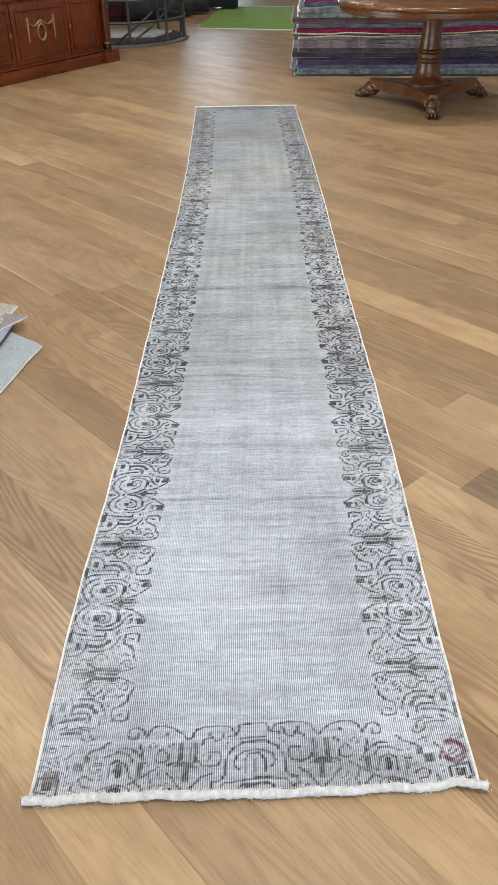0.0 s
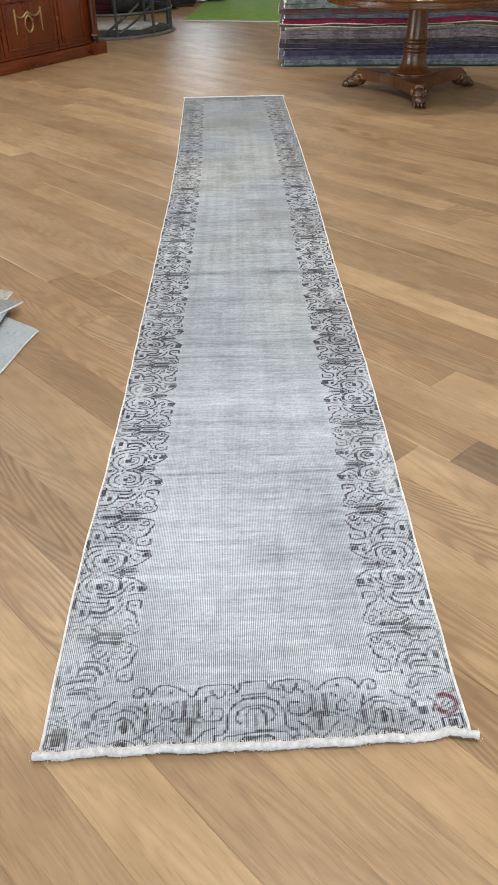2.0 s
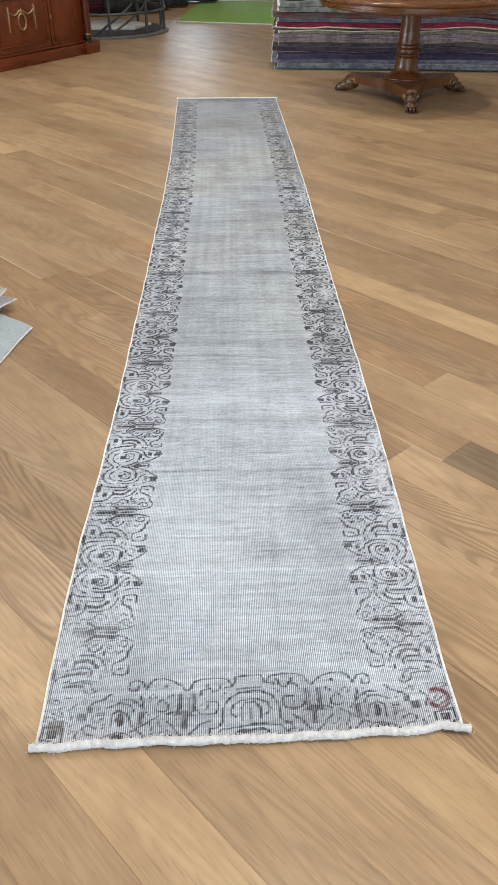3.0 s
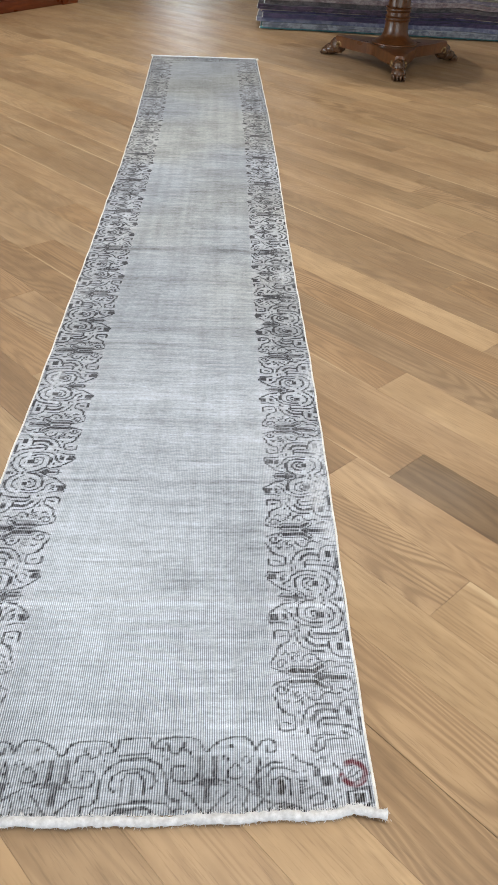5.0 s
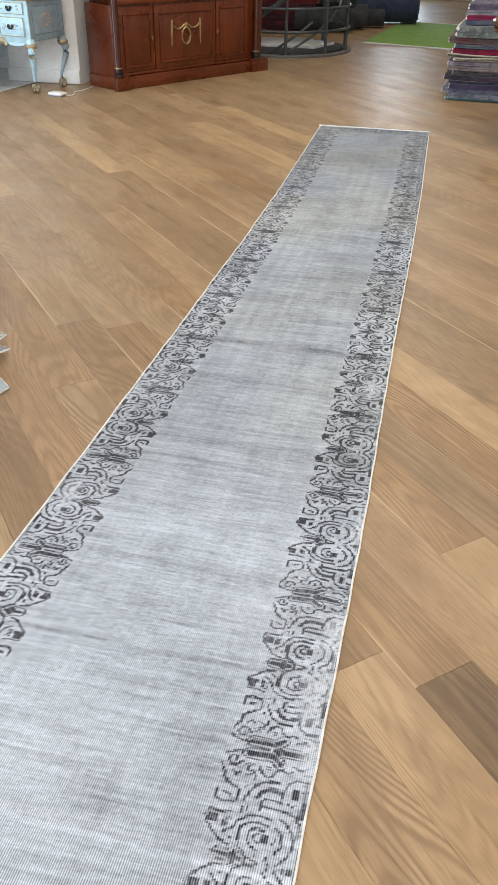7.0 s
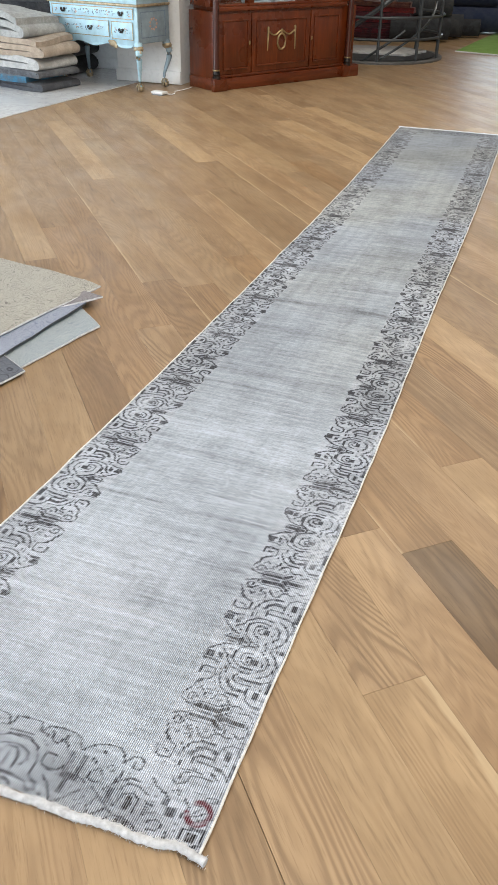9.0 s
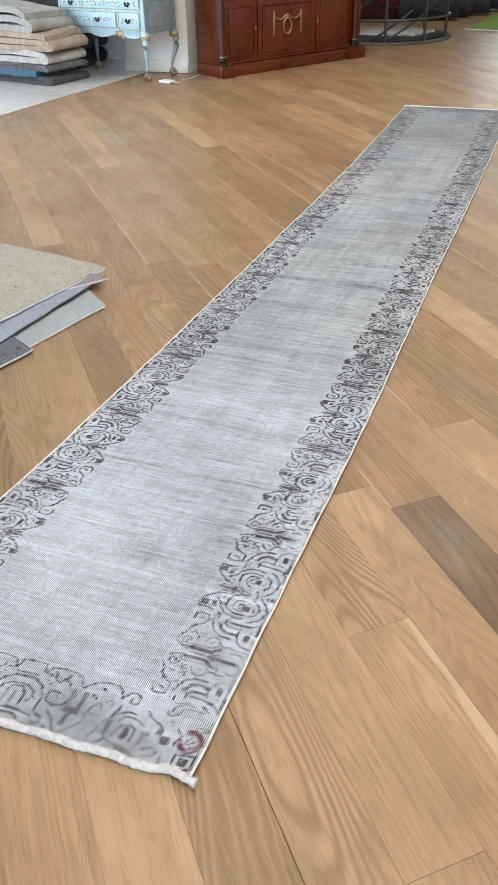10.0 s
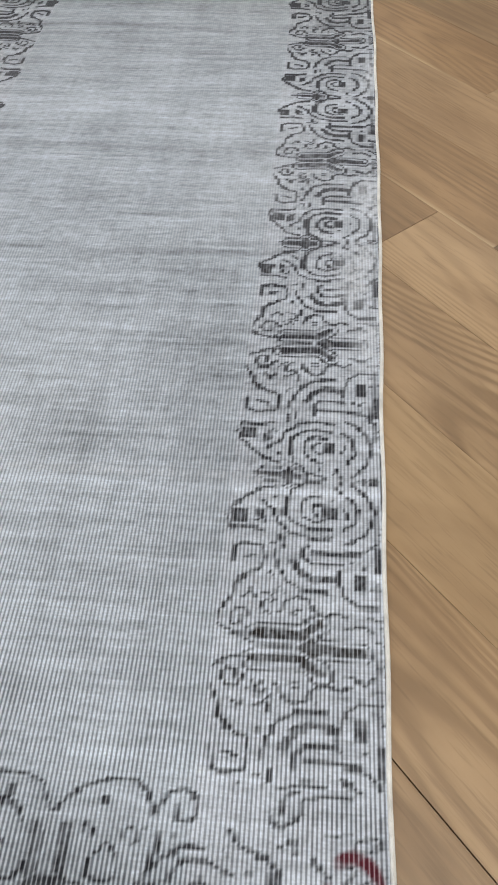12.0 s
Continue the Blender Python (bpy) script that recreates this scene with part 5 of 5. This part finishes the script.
adapter = thing("power_adapter", "small white power adapter lying on oak floor", "adapter", at=pose(-2.80, 6.52, 0, 0, 0, -12))
part("case", box(-0.07, 0.07, -0.045, 0.045, 0.012, 0.034, 0.008), PLASTIC, adapter)
part("foot_plate", box(-0.06, 0.06, -0.038, 0.038, 0.0, 0.0125, 0.003), PLASTIC_GREY, adapter)
part("cable", tube([(0.06, 0.02, 0.014), (0.10, 0.06, 0.006), (0.08, 0.14, 0.005), (0.02, 0.22, 0.005), (0.03, 0.34, 0.005), (0.02, 0.45, 0.006), (0.0, 0.53, 0.006)], 0.004, 6), PLASTIC, adapter)


# ---- spiral stair opening with its rail ----
def build_stair():
    cx, cy, R = -1.57, 10.27, 0.83
    st = thing("stair_railing", "round grey steel railing about a spiral stair opening", "railing", at=pose(cx, cy, 0))
    part("curb", lathe([(R - 0.05, 0.001), (R + 0.03, 0.001), (R + 0.03, 0.02), (R + 0.02, 0.03), (R - 0.03, 0.032), (R - 0.05, 0.02)], 64), CURB, st, "flat grey steel curb ring")
    # no shaft below: a flat dark disc paints the shade of the opening
    part("well", lathe([(R - 0.06, 0.033), (R - 0.06, 0.037)], 64), WELL_SHADE, st, "flat dark disc for the shade in the stairwell")
    part("landing", prism([(-0.55, -0.20), (0.45, -0.20), (0.62, 0.30), (0.2, 0.60), (-0.5, 0.45)], 0.037, 0.062, 0.004), MARBLE, st, "pale stone landing")

    def ring(rad, z, a0, a1, n=48):
        return [(rad * math.cos(radians(a0 + (a1 - a0) * k / n)), rad * math.sin(radians(a0 + (a1 - a0) * k / n)), z) for k in range(n + 1)]

    for zr in (0.26, 0.49, 0.90):
        part("rail", tube(ring(R - 0.01, zr, -140, 60), 0.016 if zr < 0.9 else 0.022, 8), STEEL, st)
    for a in (-140, -75, -40, -8, 25, 60):
        part("post", tube([((R - 0.01) * math.cos(radians(a)), (R - 0.01) * math.sin(radians(a)), z) for z in (0.03, 0.5, 0.90)], 0.018, 8), STEEL, st)
    for rad, z0, z1, a0, a1, r in ((R - 0.07, 0.10, 1.1, -130, -20, 0.026), (R - 0.12, 0.05, 0.62, -72, 12, 0.014), (R - 0.1, 0.02, 0.35, -90, -50, 0.014)):
        pts = [(rad * math.cos(radians(a0 + (a1 - a0) * k / 20)), rad * math.sin(radians(a0 + (a1 - a0) * k / 20)), z0 + (z1 - z0) * k / 20) for k in range(21)]
        part("sloping_rail", tube(pts, r, 8), STEEL, st)
    part("centre_pole", lathe([(0.06, 0.06), (0.06, 2.6)], 20, -0.42, -0.55), STEEL, st, "thick grey steel pole")
    return st


build_stair()


# ---- rugs at the far side ----
def rolled_rug(label, mat, at, length, radius, seed):
    rug = thing("rolled_rug", label, "rug", "rolled rugs", at)
    turns, th = 3.2, radius / 3.6
    n = 64
    prof = []
    for k in range(n + 1):
        a = 2 * math.pi * turns * k / n
        r = radius - (radius - 0.02) * (1 - k / n) * 0.85
        prof.append((r * math.cos(a), r * math.sin(a), r))
    bm = bmesh.new()
    rows = []
    steps = max(8, int(length / 0.12))
    for c in range(steps + 1):
        y = length * c / steps
        sag = 1 + 0.05 * noise.noise(Vector((y * 1.7, seed, 0)))
        ring = []
        for k, (px, pz, r) in enumerate(prof):
            ring.append(Vector((px * sag, y + 0.012 * noise.noise(Vector((k * 0.3, seed, 2))), radius * 1.03 + pz * 0.97)))
        inner = [Vector((p.x * (1 - 0.11 * radius / max(0.03, q[2])), p.y, radius * 1.03 + (p.z - radius * 1.03) * (1 - 0.11 * radius / max(0.03, q[2])))) for p, q in zip(ring, prof)]
        rows.append([bm.verts.new(v) for v in ring + inner[::-1]])
    m = len(rows[0])
    for a, b in zip(rows, rows[1:]):
        for k in range(m):
            bm.faces.new((a[k], a[(k + 1) % m], b[(k + 1) % m], b[k]))
    h = m // 2
    for row in (rows[0], rows[-1]):
        for k in range(h - 1):
            bm.faces.new((row[k], row[k + 1], row[m - 2 - k], row[m - 1 - k]))
    part("rug_body", bm, mat, rug)
    return rug


CHAR, CHAR2, NAVY = cloth((0.05, 0.055, 0.062), (0.03, 0.03, 0.035), 8.0), cloth((0.04, 0.043, 0.05), (0.065, 0.065, 0.07), 8.0), cloth((0.025, 0.035, 0.075), (0.04, 0.05, 0.085), 8.0)
for lab, mat, x, y, zz, rot, long, rad in (("charcoal grey wool rug rolled up on the floor", CHAR, -1.75, 12.15, 0, -80, 0.85, 0.16), ("dark grey wool rug rolled up on the floor", CHAR2, -1.72, 12.55, 0, -78, 0.95, 0.17),
                                           ("dark grey wool rug roll lying on two others", CHAR2, -1.72, 12.34, 0.29, -79, 0.8, 0.15), ("black and grey wool rug rolled up on the floor", CHAR, -1.30, 12.98, 0, -84, 0.75, 0.13),
                                           ("dark navy wool rug rolled up on the floor", NAVY, -1.35, 13.6, 0, -88, 1.25, 0.19), ("dark navy wool rug rolled up beside another", NAVY, -1.5, 14.1, 0, -90, 1.4, 0.20), ("blue wool rug roll lying on two others", NAVY, -1.4, 13.85, 0.34, -89, 1.2, 0.18)):
    rolled_rug(lab, mat, pose(x, y, zz, 0, 0, rot), long, rad, int(97 * y) % 23)
z = 0.0
for k, (c0, c1, hgt, nm) in enumerate((((0.07, 0.02, 0.025), (0.04, 0.015, 0.02), 0.07, "dark wine red"), ((0.12, 0.02, 0.03), (0.05, 0.02, 0.03), 0.07, "wine red"), ((0.05, 0.025, 0.03), (0.09, 0.03, 0.04), 0.07, "dark brown"),
                                       ((0.17, 0.025, 0.03), (0.08, 0.02, 0.03), 0.07, "red"), ((0.06, 0.02, 0.03), (0.11, 0.03, 0.04), 0.07, "maroon"), ((0.20, 0.03, 0.03), (0.10, 0.02, 0.02), 0.07, "bright red"), ((0.08, 0.03, 0.03), (0.16, 0.07, 0.05), 0.07, "rust brown"))):
    folded_rug(nm + " wool rug folded in a stack by the stair", cloth(c0, c1, 14.0), pose(-3.4 + 0.04 * math.sin(3 * k), 12.35, z, 0, 0, -6), 1.95, 1.1, 2, hgt / 2.02, 90 + k, CORD if k % 3 == 0 else None, "red stack of folded rugs")
    z += hgt

green = thing("green_rug", "flat bright grass green rug with cream ends on oak", "rug")
GA, GB, GC, GD = (-0.652, 11.16), (1.35, 10.62), (1.70, 13.65), (-0.348, 14.05)
part("rug_body", prism([GA, GB, GC, GD], 0.001, 0.012, 0.003), cloth((0.15, 0.30, 0.04), (0.19, 0.35, 0.06), 5.0), green)
for a, b in ((GA, GB), (GD, GC)):
    part("end_fringe", tube([(a[0] + (b[0] - a[0]) * k / 20, a[1] + (b[1] - a[1]) * k / 20 - 0.01, 0.0075) for k in range(21)], 0.011, 6), FRINGE, green, "cream end roll")


# ---- floors, laid last ----
def marble_floor():
    # its edge runs slightly askew of the room
    slab = tagged(finish("floor_marble", prism([(X0, 2.0), (-3.737, 2.0), (-3.258, 7.70), (X0, 7.76)], -0.05, 0.003), JOINT, smooth=False), "pale grey polished marble floor tiles", "floor", kind="structure")
    me = None
    size = 0.60
    turn = pose(-3.256, 7.70, 0.0005, 0, 0, -math.degrees(math.atan2(0.479, 5.7)))
    for i in range(6):
        for j in range(9):
            if me is None:
                tile = finish("tile", box(0.0006, size - 0.0006, 0.0006, size - 0.0006, 0.0, 0.006, 0.0008), MARBLE, slab, smooth=False)
                me = tile.data
            else:
                tile = new("tile", me)
                tile.parent = slab
            tile.matrix_world = turn @ pose(-size * (i + 1), -size * (j + 1), 0)
    return slab


marble_floor()

UX, UY = math.cos(radians(FLOOR_TURN)), math.sin(radians(FLOOR_TURN))


def board_meshes():
    out = {}
    for nm, mat in OAKS.items():
        h, c, g = 0.016, 0.0003, 0.00012
        prof = [(g, -h), (BW - g, -h), (BW - g, -c), (BW - g - c, 0.0), (g + c, 0.0), (g, -c)]
        vs = [(x, y, z) for y in (0.0, 1.0) for x, z in prof]
        fs = [(k, (k + 1) % 6, 6 + (k + 1) % 6, 6 + k) for k in range(6)] + [tuple(range(5, -1, -1)), tuple(range(6, 12))]
        me = bpy.data.meshes.new("floor_board")
        me.from_pydata(vs, [], fs)
        me.materials.append(mat)
        out[nm] = me
    return out


# all boards are of one length; row -> (place of one joint along the row, tones of the boards before and after it)
BOARD_LONG = 1.85
KNOWN = {-4: (1.3, "mid", "mid"), -3: (1.3, "pale", "mid"), -2: (0.30, "mid", "figured"), -1: (0.25, "mid", "brown_figured"), 0: (0.45, "pale", "mid", "pale"), 1: (0.55, "figured", "pale", "mid"),
         2: (0.817, "figured", "brown", "pale"), 3: (-0.573, "mid", "pale", "brown", "mid"), 4: (-0.077, "gold", "figured", "brown", "mid"), 5: (0.380, "mid", "brown", "mid_sap"), 6: (0.272, "dark", "brown_sap", "mid"),
         7: (1.405, "mid", "mid", "pale", "mid"), 8: (0.561, "pale", "brown_sap", "mid", "brown"), 9: (1.6, "figured", "mid", "mid"), 10: (1.7, "brown_figured", "mid_sap", "mid"), 11: (0.480, "mid", "pale", "mid", "pale"),
         12: (2.0, "mid", "mid_sap", "mid"), 13: (0.841, "brown", "mid", "mid_sap"), 14: (1.9, "mid_sap", "mid", "pale"), 15: (0.3, "mid", "mid", "brown"), 16: (1.1, "mid", "mid_sap", "mid")}


def oak_floor():
    base = tagged(finish("floor", box(X0, X1, Y0, Y1, -0.12, -0.012, 0), JOINT, smooth=False), "wide oak boards laid diagonally, oiled and worn", "floor", kind="structure")
    meshes = board_meshes()
    rs = random.Random(11)
    turn = radians(FLOOR_TURN)
    vs, fs = [], []
    for k in range(-75, 130):
        start, *tones = KNOWN.get(k, (rs.uniform(0, BOARD_LONG), "mid"))
        joints = []
        for n in range(-10, 11):
            if k in KNOWN and 0 <= n + 1 < len(tones):
                tone = tones[n + 1]
            else:
                tone = rs.choices(("mid", "pale", "brown", "figured", "mid_sap"), (0.70, 0.12, 0.06, 0.07, 0.05))[0]
            joints.append((start + BOARD_LONG * n, tone))
        for (a, tone), (b, _) in zip(joints, joints[1:]):
            c = C0 + BW * k + (0.0009 if k >= 2 else 0.0)
            px, py = c * UX - a * UY, c * UY + a * UX
            mx, my = px - (b - a) / 2 * UY, py + (b - a) / 2 * UX
            if not (X0 - 0.6 < mx < X1 + 0.6 and Y0 - 0.6 < my < Y1 + 0.6):
                continue
            if -2.6 < mx < 2.9 and -1.3 < my < 8.6:
                ob = new("board", meshes[tone])
                ob.parent = base
                ob.matrix_world = Matrix.Translation((px, py, rs.uniform(-0.0004, 0.0))) @ Matrix.Rotation(turn, 4, "Z") @ Matrix.Diagonal((1, b - a - 0.0008, 1, 1))
            else:
                n = len(vs)
                for q, w in ((0.0006, a), (BW - 0.0006, a), (BW - 0.0006, b - 0.001), (0.0006, b - 0.001)):
                    for zz in (-0.014, 0.0):
                        vs.append(((c + q) * UX - w * UY, (c + q) * UY + w * UX, zz))
                fs += [(n + 1, n + 3, n + 5, n + 7), (n, n + 1, n + 3, n + 2), (n + 2, n + 3, n + 5, n + 4), (n + 4, n + 5, n + 7, n + 6), (n + 6, n + 7, n + 1, n)]
    me = bpy.data.meshes.new("far_boards")
    me.from_pydata(vs, [], fs)
    me.materials.append(OAK_REST)
    ob = new("far_boards", me)
    ob.parent = base
    tagged(ob, kind="stuff")
    return base


oak_floor()
